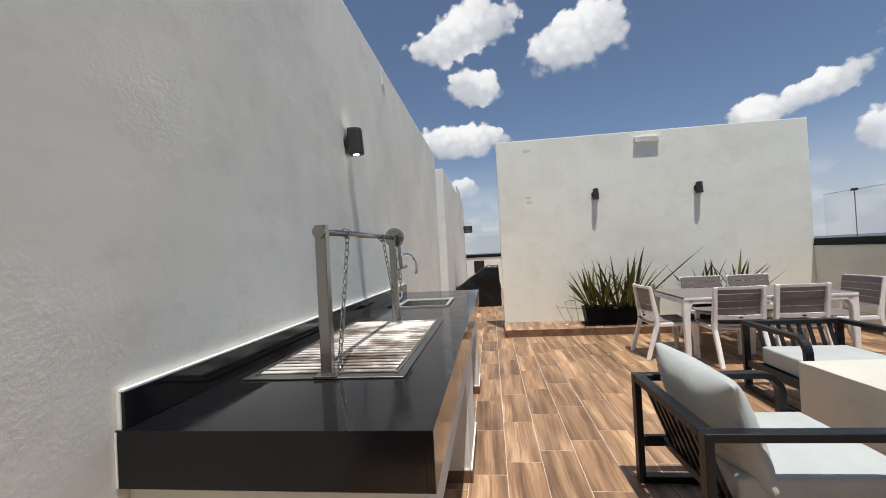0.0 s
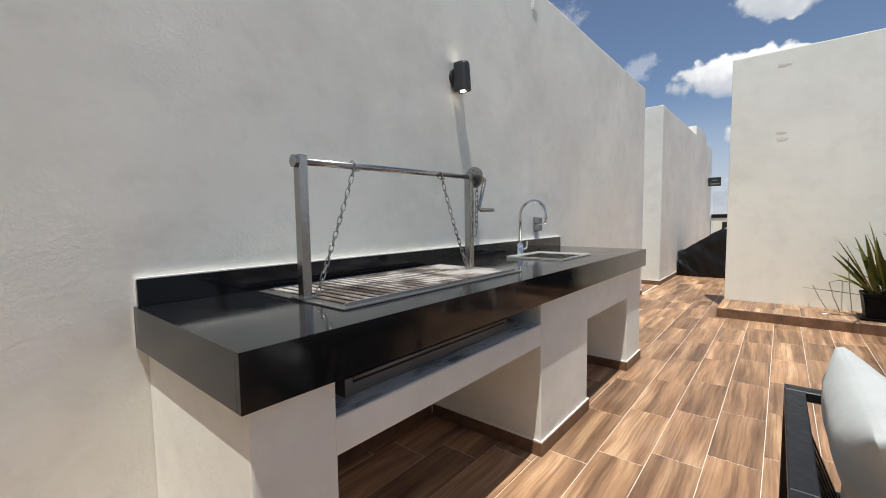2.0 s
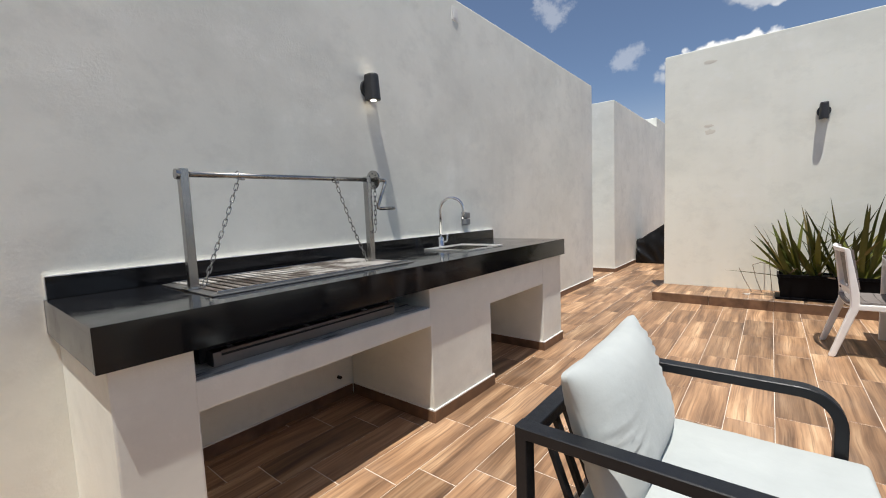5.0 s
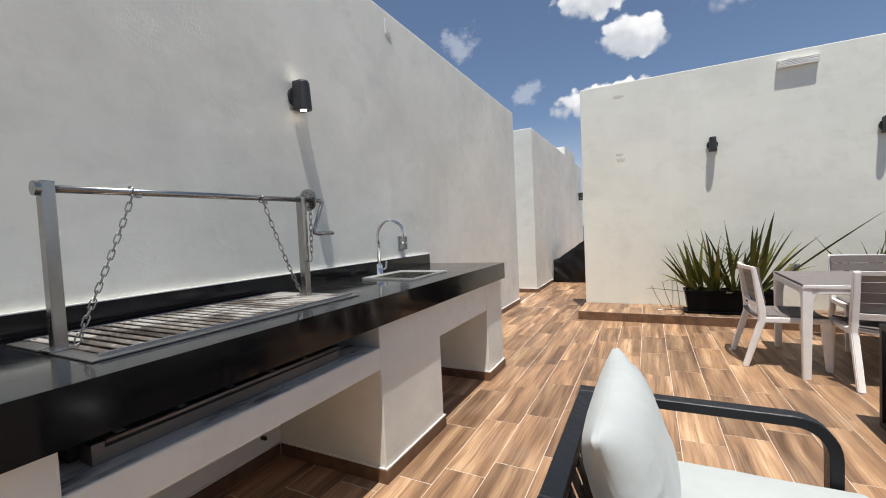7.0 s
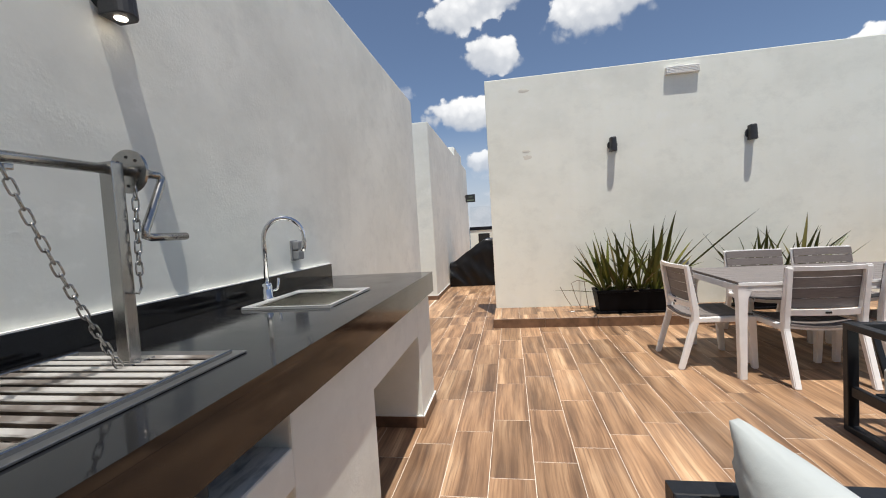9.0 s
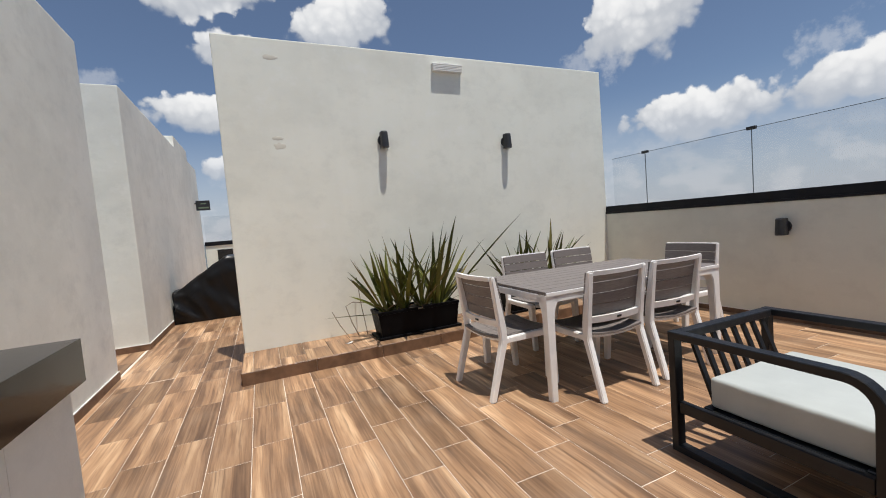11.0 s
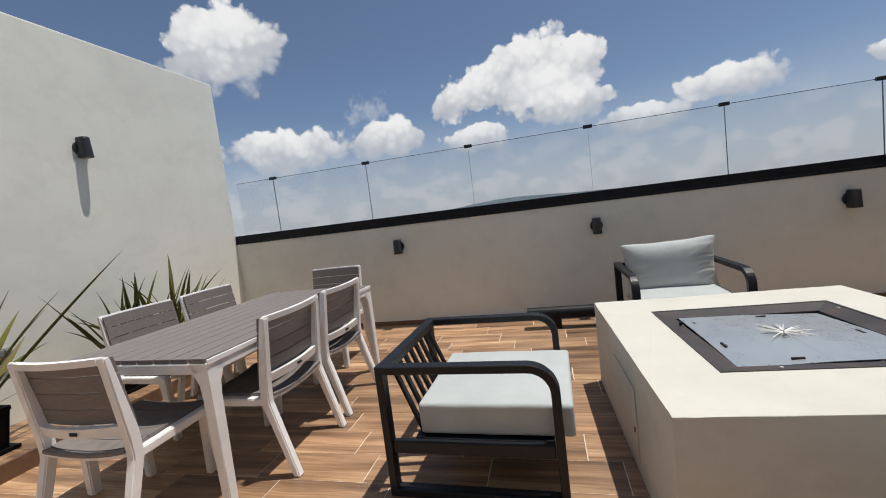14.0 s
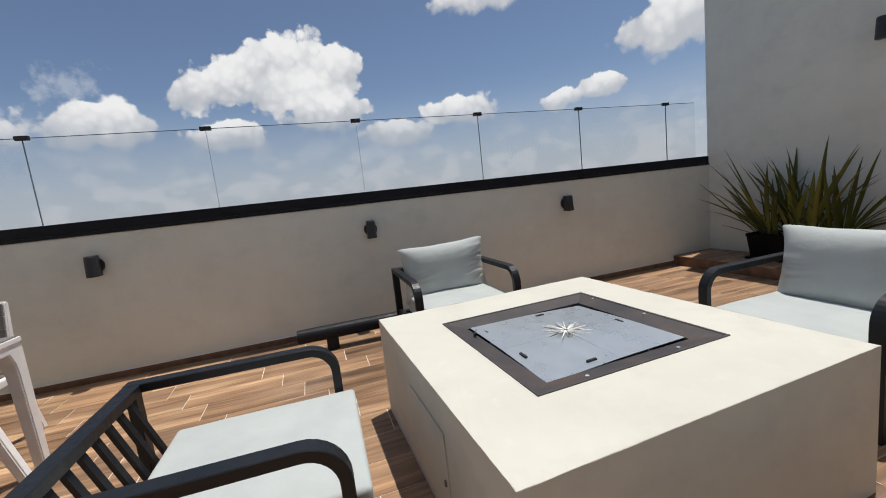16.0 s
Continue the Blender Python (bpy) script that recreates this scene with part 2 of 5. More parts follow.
def brushed(name, colour, rough, stretch=(45, 45, 45)):
    p = Paint(name, colour, rough, 1.0)
    s = p.noise(p.coords(stretch), 1.5, 3)
    p.rough(p.range(s, 0.3, 0.7, rough * 0.9, rough * 1.12))
    d = p.noise(p.coords(world=True), 3.0, 3, 0.5)
    p.base(p.mix(p.range(d, 0.40, 0.70, 0.0, 0.35), colour, tuple(0.6 * k for k in colour)))
    return p.m


WALL = stucco("ivory_stucco", (0.875, 0.875, 0.80), (0.77, 0.775, 0.71))
WALL_SMOOTH = stucco("smooth_plaster", (0.90, 0.90, 0.80), (0.845, 0.845, 0.75), 0.45)
PATCHED = stucco("filled_plaster", (0.80, 0.77, 0.66), (0.66, 0.62, 0.53), 0.6)
# Darker copy of the wall stucco: shade on these walls is in the colour.
WALL_SHADE = stucco("shade_toned_stucco", (0.765, 0.78, 0.70), (0.715, 0.728, 0.652), 0.5)
TILE = tile_wood("wood_look_tile")
TILE_FAR = tile_wood("wood_look_tile_joined", True)
GROUT = simple("cream_grout", (0.74, 0.65, 0.55), 0.9, vary=0.2, scale=3, bump=0.3)
SKIRT = simple("brown_tile_edge", (0.17, 0.095, 0.055), 0.45, vary=0.35, scale=9)
GRANITE = Paint("black_polished_granite", (0.012, 0.012, 0.013), 0.07, Specular_IOR_Level=0.42)
_g = GRANITE.coords(world=True)
GRANITE.base(GRANITE.ramp(GRANITE.noise(_g, 420, 2), (0.60, (0.006, 0.006, 0.007)), (0.80, (0.032, 0.032, 0.034))))
GRANITE.rough(GRANITE.range(GRANITE.noise(_g, 5, 5, 0.65), 0.35, 0.75, 0.05, 0.22))
GRANITE = GRANITE.m
STEEL = brushed("brushed_steel", (0.42, 0.41, 0.39), 0.24)
GRATE = Paint("used_grate_steel", (0.55, 0.53, 0.50), 0.42, 0.75)
_v = GRATE.coords(world=True)
_soot = GRATE.noise(_v, 3.6, 4, 0.55)
GRATE.base(GRATE.ramp(_soot, (0.34, (0.075, 0.055, 0.045)), (0.46, (0.30, 0.26, 0.23)), (0.54, (0.74, 0.71, 0.67))))
GRATE = GRATE.m
FLANGE = brushed("weathered_steel_flange", (0.30, 0.295, 0.285), 0.42)
DULL = brushed("dull_sooty_steel", (0.30, 0.27, 0.25), 0.5)
SOOTY = Paint("soot_stained_plaster", (0.6, 0.58, 0.54), 0.95)
_s = SOOTY.noise(SOOTY.coords((9, 2.2, 1), world=True), 1.6, 6, 0.65)
SOOTY.base(SOOTY.ramp(_s, (0.29, (0.07, 0.062, 0.055)), (0.40, (0.36, 0.335, 0.30)), (0.52, (0.68, 0.645, 0.58))))
SOOTY = SOOTY.m
SINK_STEEL = simple("satin_sink_steel", (0.78, 0.775, 0.76), 0.38, metal=0.72, vary=0.05, scale=9)
OUTLET_GREY = simple("grey_outlet_plastic", (0.20, 0.205, 0.21), 0.5)
CHROME = brushed("chrome", (0.78, 0.78, 0.78), 0.08)
ANTHRACITE = simple("anthracite_powder_coat", (0.010, 0.0115, 0.0145), 0.42, vary=0.15, scale=12, bump=0.15, bump_scale=500, Specular_IOR_Level=0.36)
LAMP_BLACK = simple("charcoal_lamp_paint", (0.024, 0.025, 0.028), 0.5, vary=0.15, scale=20, bump=0.2, bump_scale=600)
BLACK_METAL = simple("black_channel", (0.008, 0.009, 0.013), 0.55, vary=0.2, Specular_IOR_Level=0.25)
WHITE_RESIN = simple("white_resin", (0.90, 0.885, 0.865), 0.45, vary=0.05, scale=10, bump=0.1, bump_scale=300)
TAUPE = Paint("taupe_resin_slat", (0.16, 0.135, 0.125), 0.6)
_t = TAUPE.noise(TAUPE.coords((6, 6, 60)), 3.0, 5, 0.6)
TAUPE.base(TAUPE.ramp(_t, (0.3, (0.165, 0.142, 0.132)), (0.7, (0.225, 0.197, 0.184))))
TAUPE.bump(_t, 0.25, 0.001)
TAUPE = TAUPE.m
TABLE_TAUPE = Paint("taupe_resin_table_slat", (0.17, 0.15, 0.14), 0.55)
_t = TABLE_TAUPE.noise(TABLE_TAUPE.coords((2.5, 70, 70)), 2.0, 4, 0.6)
TABLE_TAUPE.base(TABLE_TAUPE.ramp(_t, (0.3, (0.175, 0.152, 0.142)), (0.7, (0.222, 0.196, 0.184))))
TABLE_TAUPE.bump(_t, 0.2, 0.001)
TABLE_TAUPE = TABLE_TAUPE.m


def fabric():
    p = Paint("pale_grey_outdoor_fabric", (0.62, 0.67, 0.66), 0.9, Sheen_Weight=0.15)
    v = p.coords()
    weave = p.noise(v, 420, 2)
    soft = p.noise(v, 6, 4)
    p.base(p.ramp(soft, (0.3, (0.435, 0.465, 0.455)), (0.7, (0.495, 0.525, 0.51))))
    p.bump(soft, 0.35, 0.02)
    p.bump(weave, 0.3, 0.001)
    return p.m


FABRIC = fabric()
BLACK_PLASTIC = simple("black_planter_plastic", (0.005, 0.005, 0.006), 0.5, vary=0.3, scale=8, Specular_IOR_Level=0.08)
SOIL = simple("dark_soil", (0.05, 0.036, 0.026), 0.95, vary=0.5, scale=40, bump=0.8, bump_scale=60)


def leaf_paint(name):
    p = Paint(name, (0.08, 0.13, 0.03), 0.46, Specular_IOR_Level=0.35)
    rnd = p.n("ShaderNodeObjectInfo").outputs["Random"]
    c = p.ramp(rnd, (0.0, (0.045, 0.055, 0.011)), (0.5, (0.088, 0.102, 0.016)), (0.86, (0.155, 0.165, 0.024)), (1.0, (0.19, 0.13, 0.045)))
    streak = p.noise(p.coords((260, 260, 3)), 1.0, 3)
    c = p.mix(p.range(streak, 0.42, 0.68, 0.0, 0.38), c, (0.125, 0.145, 0.035))
    along = p.n("ShaderNodeSeparateXYZ")
    p.link(p.coords(), along.inputs[0])
    c = p.mix(p.range(along.outputs[2], 0.55, 0.05, 0.0, 0.50), c, (0.165, 0.175, 0.030))
    c = p.mix(p.range(along.outputs[2], 0.90, 0.97, 0.0, 0.75), c, (0.11, 0.075, 0.045))
    p.base(c)
    return p.m


LEAF = leaf_paint("sword_leaf_green")
DRY_LEAF = simple("dry_leaf", (0.21, 0.165, 0.115), 0.8, vary=0.3, scale=30)
TARP = simple("black_vinyl_cover", (0.007, 0.007, 0.008), 0.36, vary=0.3, scale=5, bump=0.16, bump_scale=14, Specular_IOR_Level=0.32)
RUST = Paint("dark_heat_stained_steel", (0.09, 0.075, 0.075), 0.6, 0.15, Specular_IOR_Level=0.3)
_r = RUST.noise(RUST.coords(world=True), 6, 6, 0.65)
RUST.base(RUST.ramp(_r, (0.35, (0.050, 0.047, 0.050)), (0.58, (0.075, 0.066, 0.064)), (0.75, (0.14, 0.075, 0.042))))
RUST = RUST.m
PLATE = simple("grey_galvanised_plate", (0.47, 0.51, 0.535), 0.30, metal=0.5, vary=0.05, scale=3, bump=0.05, bump_scale=30)
PIT_WHITE = stucco("cream_painted_plaster", (0.665, 0.645, 0.565), (0.605, 0.585, 0.51), 0.5)
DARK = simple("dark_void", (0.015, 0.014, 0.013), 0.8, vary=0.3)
CAULK = simple("white_caulk", (0.80, 0.79, 0.75), 0.7, vary=0.06)
# Blue-grey distance haze is mixed straight into the land colour.
HAZE_GREEN = simple("hazy_land", (0.085, 0.115, 0.135), 0.95, vary=0.25, scale=0.004)
LED = Paint("lit_led", (1, 1, 1), 0.4)
LED.b.inputs["Emission Color"].default_value = (1.0, 0.86, 0.68, 1)
LED.b.inputs["Emission Strength"].default_value = 7.0
LED = LED.m


def glass_paint():
    m = bpy.data.materials.new("clear_balustrade_glass")
    m.use_nodes = True
    t = m.node_tree
    t.nodes.clear()
    clear, gloss, mixer = t.nodes.new("ShaderNodeBsdfTransparent"), t.nodes.new("ShaderNodeBsdfGlossy"), t.nodes.new("ShaderNodeMixShader")
    clear.inputs[0].default_value = (0.955, 0.960, 0.964, 1)
    gloss.inputs["Roughness"].default_value = 0.02
    facing = t.nodes.new("ShaderNodeLayerWeight")
    facing.inputs[0].default_value = 0.5
    power = t.nodes.new("ShaderNodeMath")
    power.operation = "POWER"
    t.links.new(facing.outputs["Facing"], power.inputs[0])
    power.inputs[1].default_value = 4.0
    gain = t.nodes.new("ShaderNodeMath")
    gain.operation = "MULTIPLY_ADD"
    t.links.new(power.outputs[0], gain.inputs[0])
    gain.inputs[1].default_value, gain.inputs[2].default_value = 0.3, 0.018
    t.links.new(gain.outputs[0], mixer.inputs[0])
    t.links.new(clear.outputs[0], mixer.inputs[1])
    t.links.new(gloss.outputs[0], mixer.inputs[2])
    t.links.new(mixer.outputs[0], t.nodes.new("ShaderNodeOutputMaterial").inputs[0])
    return m


GLASS = glass_paint()
GLASS_EDGE = simple("dark_glass_edge", (0.15, 0.18, 0.19), 0.3)


# ---- mesh helpers ----
def box(bm, x0, x1, y0, y1, z0, z1, bevel=0.0, segments=2):
    """Adds a box with rounded edges to bm."""
    made = bmesh.ops.create_cube(bm, size=1.0)["verts"]
    for v in made:
        v.co = Vector((x0 if v.co.x < 0 else x1, y0 if v.co.y < 0 else y1, z0 if v.co.z < 0 else z1))
    if bevel:
        edges = list({e for v in made for e in v.link_edges})
        bmesh.ops.bevel(bm, geom=edges, offset=bevel, segments=segments, profile=0.6, affect="EDGES")
    return bm


def a_box(*size, bevel=0.0, segments=2):
    return box(bmesh.new(), *size, bevel=bevel, segments=segments)


def tube(bm, points, radius, sides=10, closed=False, scale_at=None):
    """Adds a round tube along points."""
    pts = [Vector(p) for p in points]
    rings, last = [], None
    count = len(pts)
    for i, p in enumerate(pts):
        if closed:
            d = (pts[(i + 1) % count] - pts[i - 1]).normalized()
        else:
            d = (pts[min(i + 1, count - 1)] - pts[max(i - 1, 0)]).normalized()
        side = d.orthogonal().normalized() if last is None else (last - d * last.dot(d)).normalized()
        last = side
        other = d.cross(side)
        r = radius * (scale_at(i / (count - 1)) if scale_at else 1.0)
        rings.append([bm.verts.new(p + side * r * math.cos(2 * math.pi * k / sides) + other * r * math.sin(2 * math.pi * k / sides)) for k in range(sides)])
    for i in range(count if closed else count - 1):
        a, b = rings[i], rings[(i + 1) % count]
        for k in range(sides):
            bm.faces.new((a[k], a[(k + 1) % sides], b[(k + 1) % sides], b[k]))
    if not closed:
        bm.faces.new(rings[0][::-1])
        bm.faces.new(rings[-1])
    return bm


def prism(bm, outline, y0, y1, axis="y"):
    """Adds a solid: an outline of (u, z) pushed along an axis."""
    def at(u, z, w):
        return (u, w, z) if axis == "y" else ((w, u, z) if axis == "x" else (u, z, w))
    a = [bm.verts.new(at(u, z, y0)) for u, z in outline]
    b = [bm.verts.new(at(u, z, y1)) for u, z in outline]
    n = len(outline)
    for k in range(n):
        bm.faces.new((a[k], a[(k + 1) % n], b[(k + 1) % n], b[k]))
    bm.faces.new(a[::-1])
    bm.faces.new(b)
    return bm


def mesh_of(name, bm, material, smooth=False):
    bmesh.ops.recalc_face_normals(bm, faces=bm.faces[:])
    me = bpy.data.meshes.new(name)
    bm.to_mesh(me)
    bm.free()
    me.materials.append(material)
    if smooth:
        me.polygons.foreach_set("use_smooth", [True] * len(me.polygons))
    return me


def part(name, bm, material, parent, label="", smooth=False):
    """One mesh object under a thing or under a part."""
    ob = new(name, mesh_of(name, bm, material, smooth))
    ob.parent = parent
    return tagged(ob, label)


def sharing(name, mesh, parent, m=None, label=""):
    ob = new(name, mesh)
    ob.parent = parent
    if m is not None:
        ob.matrix_basis = m
    return tagged(ob, label)


def thing(name, m, label, category, group=""):
    ob = new(name)
    ob.empty_display_size = 0.1
    ob.matrix_basis = m
    return tagged(ob, label, category, group)


def setting(name, bm, material, label, category, smooth=False):
    return tagged(new(name, mesh_of(name, bm, material, smooth)), label, category, "", "structure")


# ---- structure ----
XG, XP = -0.74, 5.33            # grill wall face, parapet face
YB, YR = 7.505, -1.28           # block face, shaded wall face
TOP_G, TOP_B = 3.20, 3.25
PLAT_Y, PLAT_H = 6.83, 0.115

setting("ground", a_box(-3000, 3000, -3000, 3000, -9.2, -9.0), HAZE_GREEN, "hazy green land far below the roof terrace", "ground")
setting("floor", a_box(XG - 0.02, XP + 0.02, YR - 0.02, 15.9, -0.25, -0.0022), GROUT,
        "roof terrace floor of wood-look tiles with cream grout", "floor")
FLOOR = bpy.data.objects["floor"]
setting("recess_floor", a_box(-2.2, XG - 0.024, 7.86, 9.0, -0.25, -0.006), GROUT, "floor of the recess between the walls", "floor")
setting("wall_grill", a_box(XG - 0.25, XG, YR - 0.3, 7.86, -0.3, TOP_G, bevel=0.012), WALL, "tall ivory stucco wall behind the grill counter", "wall")
setting("wall_passage", box(a_box(-2.2, XG + 0.02, 9.0, 15.5, -0.3, 3.19, bevel=0.012), -1.2, XG + 0.016, 12.6, 14.2, 3.19, 3.42, bevel=0.012), WALL,
        "ivory stucco wall along the narrow passage", "wall")
setting("wall_recess", a_box(-2.3, -2.2, 7.40, 9.1, -0.3, 3.19), WALL, "ivory stucco back of the recess", "wall")
setting("wall_block", a_box(0.385, 5.347, YB, YB + 0.20, -0.3, TOP_B, bevel=0.012), WALL_SMOOTH, "free-standing ivory stucco wall behind the planters", "wall")
# The parapet and the shaded wall wear the stucco darkened for shade.
setting("wall_parapet", a_box(XP, XP + 0.32, YR + 0.001, 15.95, -0.3, 1.19, bevel=0.006), WALL_SHADE, "stucco parapet under the glass, its shade toned into the colour", "wall")
setting("wall_shaded", a_box(XG, XP + 0.02, YR - 0.28, YR, -0.3, 3.6, bevel=0.012), WALL_SHADE, "tall stucco wall, its shade toned into the colour", "wall")
setting("wall_end", a_box(-0.72, XP - 0.001, 15.72, 16.0, -0.3, 1.16), WALL_SMOOTH, "low stucco parapet at the end of the passage", "wall")
setting("end_cap", a_box(-0.72, XP - 0.015, 15.70, 16.02, 1.16, 1.27, bevel=0.004), BLACK_METAL, "black metal channel on the far parapet", "trim")
setting("vent_opening", box(a_box(-0.40, -0.10, 15.69, 15.718, 0.62, 1.0), -0.44, -0.06, 15.70, 15.719, 0.58, 1.04), DARK, "dark framed opening in the far parapet", "vent")

# skirtings: brown tile strip with a white caulk line above
def skirting(name, x0, x1, y0, y1, out, height=0.072):
    dx, dy = out
    t = 0.012
    lo_x, hi_x = (x0, x1) if dx == 0 else ((x0, x0 + t) if dx > 0 else (x0 - t, x0))
    lo_y, hi_y = (y0, y1) if dy == 0 else ((y0, y0 + t) if dy > 0 else (y0 - t, y0))
    ob = setting(name, a_box(lo_x, hi_x, lo_y, hi_y, -0.005, height, bevel=0.002, segments=1), SKIRT, "brown tile skirting along the wall", "baseboard")
    cap = bmesh.new()
    box(cap, lo_x + 0.001, hi_x - 0.001, lo_y + 0.001, hi_y - 0.001, height, height + 0.007)
    part("caulk_line", cap, CAULK, ob)
    return ob


skirting("baseboard_grill_near", XG, XG, YR + 0.02, 1.27, (1, 0))
skirting("baseboard_grill_far", XG, XG, 4.70, 7.86, (1, 0))
skirting("baseboard_passage", XG + 0.02, XG + 0.02, 9.0, 15.5, (1, 0))
skirting("baseboard_recess", -2.18, XG + 0.03, 9.0, 9.0, (0, -1))
skirting("baseboard_parapet", XP, XP, -0.66, PLAT_Y, (-1, 0), 0.052)
skirting("baseboard_block_side", 0.385, 0.385, YB + 0.01, YB + 0.19, (-1, 0))

# raised step along the block, and along the shaded wall
def step(name, x0, x1, y0, y1, front):
    ob = setting(name, a_box(x0 + 0.004, x1 - 0.004, y0 + 0.004, y1 - 0.004, -0.05, PLAT_H - 0.010), GROUT, "low tiled step against the wall", "step")
    riser_y = y0 if front < 0 else y1
    x = x0
    while x < x1 - 0.02:
        w = min(0.62, x1 - x)
        bm = a_box(x + 0.002, x + w - 0.002, riser_y - 0.006, riser_y + 0.006, -0.002, PLAT_H - 0.004, bevel=0.002, segments=1)
        part("riser_tile", bm, SKIRT, ob)
        x += w
    if x0 > XG + 0.3:
        part("riser_tile", a_box(x0 - 0.006, x0 + 0.006, y0 + 0.008, y1 - 0.004, -0.002, PLAT_H - 0.004, bevel=0.002, segments=1), SKIRT, ob)
    return ob


STEP = step("step_planters", 0.375, XP, PLAT_Y, YB, -1)
STEP_SHADE = step("step_shaded_wall", 0.9, XP, YR, -0.66, 1)


def wall_patch(name, x, z, w, h, seed):
    """A filled spot, a little proud of the wall, with an uneven rim."""
    bm = bmesh.new()
    rings = []
    for out, proud in ((1.0, -0.0004), (0.86, 0.0007), (0.45, 0.0012)):
        ring = []
        for k in range(28):
            a = 2 * math.pi * k / 28
            r = out * (1 + 0.38 * noise.noise((math.cos(a) * 1.4 + seed, math.sin(a) * 1.4, seed * 2.0)))
            ring.append(bm.verts.new((x + w * r * math.cos(a), YB - proud, z + h * r * math.sin(a))))
        rings.append(ring)
    for a, b in zip(rings, rings[1:]):
        for k in range(28):
            bm.faces.new((a[k], a[(k + 1) % 28], b[(k + 1) % 28], b[k]))
    bm.faces.new(rings[-1])
    return setting(name, bm, PATCHED, "small patched spot in the stucco", "patch", True)


wall_patch("patch_upper", 0.90, 3.06, 0.075, 0.026, 3.0)
wall_patch("patch_lower", 0.90, 2.25, 0.055, 0.022, 7.0)
wall_patch("patch_lowest", 0.91, 2.17, 0.060, 0.035, 11.0)
setting("patch_grill_wall", box(a_box(XG - 0.01, XG + 0.006, 4.13, 4.22, 3.0, 3.12, bevel=0.003), XG - 0.01, XG + 0.010, 4.15, 4.20, 3.02, 3.08, bevel=0.003), CAULK,
        "small white cover plate high on the stucco", "cover plate")

# parapet channel and glass
setting("parapet_channel", box(a_box(XP - 0.012, XP + 0.30, YR + 0.002, YB - 0.002, 1.19, 1.215, bevel=0.003), XP + 0.0, XP + 0.29, YR + 0.002, YB - 0.002, 1.215, 1.30, bevel=0.004), BLACK_METAL,
        "black metal channel holding the glass on the parapet", "trim")


def balustrade():
    root = thing("glass_balustrade", pose(0, 0, 1.30), "clear glass balustrade panels with small clips on the parapet", "balustrade")
    joints = [6.925, 5.614, 4.337, 3.04, 1.761, 0.494, -0.785]
    ends = [YB - 0.02] + joints + [YR + 0.02]
    x = XP + 0.165
    for a, b in zip(ends, ends[1:]):
        pane = part("pane", a_box(x - 0.005, x + 0.005, b + 0.005, a - 0.005, -0.02, 0.685, bevel=0.001, segments=1), GLASS, root)
        pane.visible_shadow = False
        part("top_edge", a_box(x - 0.0045, x + 0.0045, b + 0.005, a - 0.005, 0.6855, 0.690), GLASS_EDGE, root)
    for k, y in enumerate(joints):
        seam = 0.002 if k not in (2, 3) else 0.0009
        part("seam", a_box(x - 0.006, x + 0.006, y - seam, y + seam, -0.02, 0.68), GLASS_EDGE, root)
        part("clip", a_box(x - 0.018, x + 0.018, y - 0.045, y + 0.045, 0.672, 0.706, bevel=0.004), LAMP_BLACK, root, "small dark metal clip")
    return root


balustrade()
part_end = thing("end_glass", pose(0, 15.86, 1.27), "clear glass panel on the far parapet", "balustrade")
_p = part("pane", a_box(-0.70, XP - 0.1, -0.005, 0.005, -0.02, 0.7, bevel=0.001, segments=1), GLASS, part_end)
_p.visible_shadow = False

# far land: a low hill
def hill():
    bm = bmesh.new()
    n = 60
    rows = []
    for i in range(n + 1):
        a = radians(60 + 50 * i / n)
        u = i / n
        h = 62 * math.exp(-((u - 0.52) / 0.22) ** 2) + 20 * math.exp(-((u - 0.78) / 0.1) ** 2) + 3 * noise.noise((u * 18, 0, 0))
        r = 2600
        base = Vector((math.sin(a) * r, math.cos(a) * r, -9))
        back = Vector((math.sin(a) * (r + 500), math.cos(a) * (r + 500), -9))
        rows.append([bm.verts.new(base), bm.verts.new(base.lerp(back, 0.35) + Vector((0, 0, max(1, h)))), bm.verts.new(back)])
    for p, q in zip(rows, rows[1:]):
        for k in range(2):
            bm.faces.new((p[k], p[k + 1], q[k + 1], q[k]))
    return setting("backdrop_hill", bm, HAZE_GREEN, "low hazy hill on the horizon", "hill", True)


hill()


# ---- grill counter ----
CX, CY0, CY1, CZ = 0.02, 1.295, 4.685, 0.825
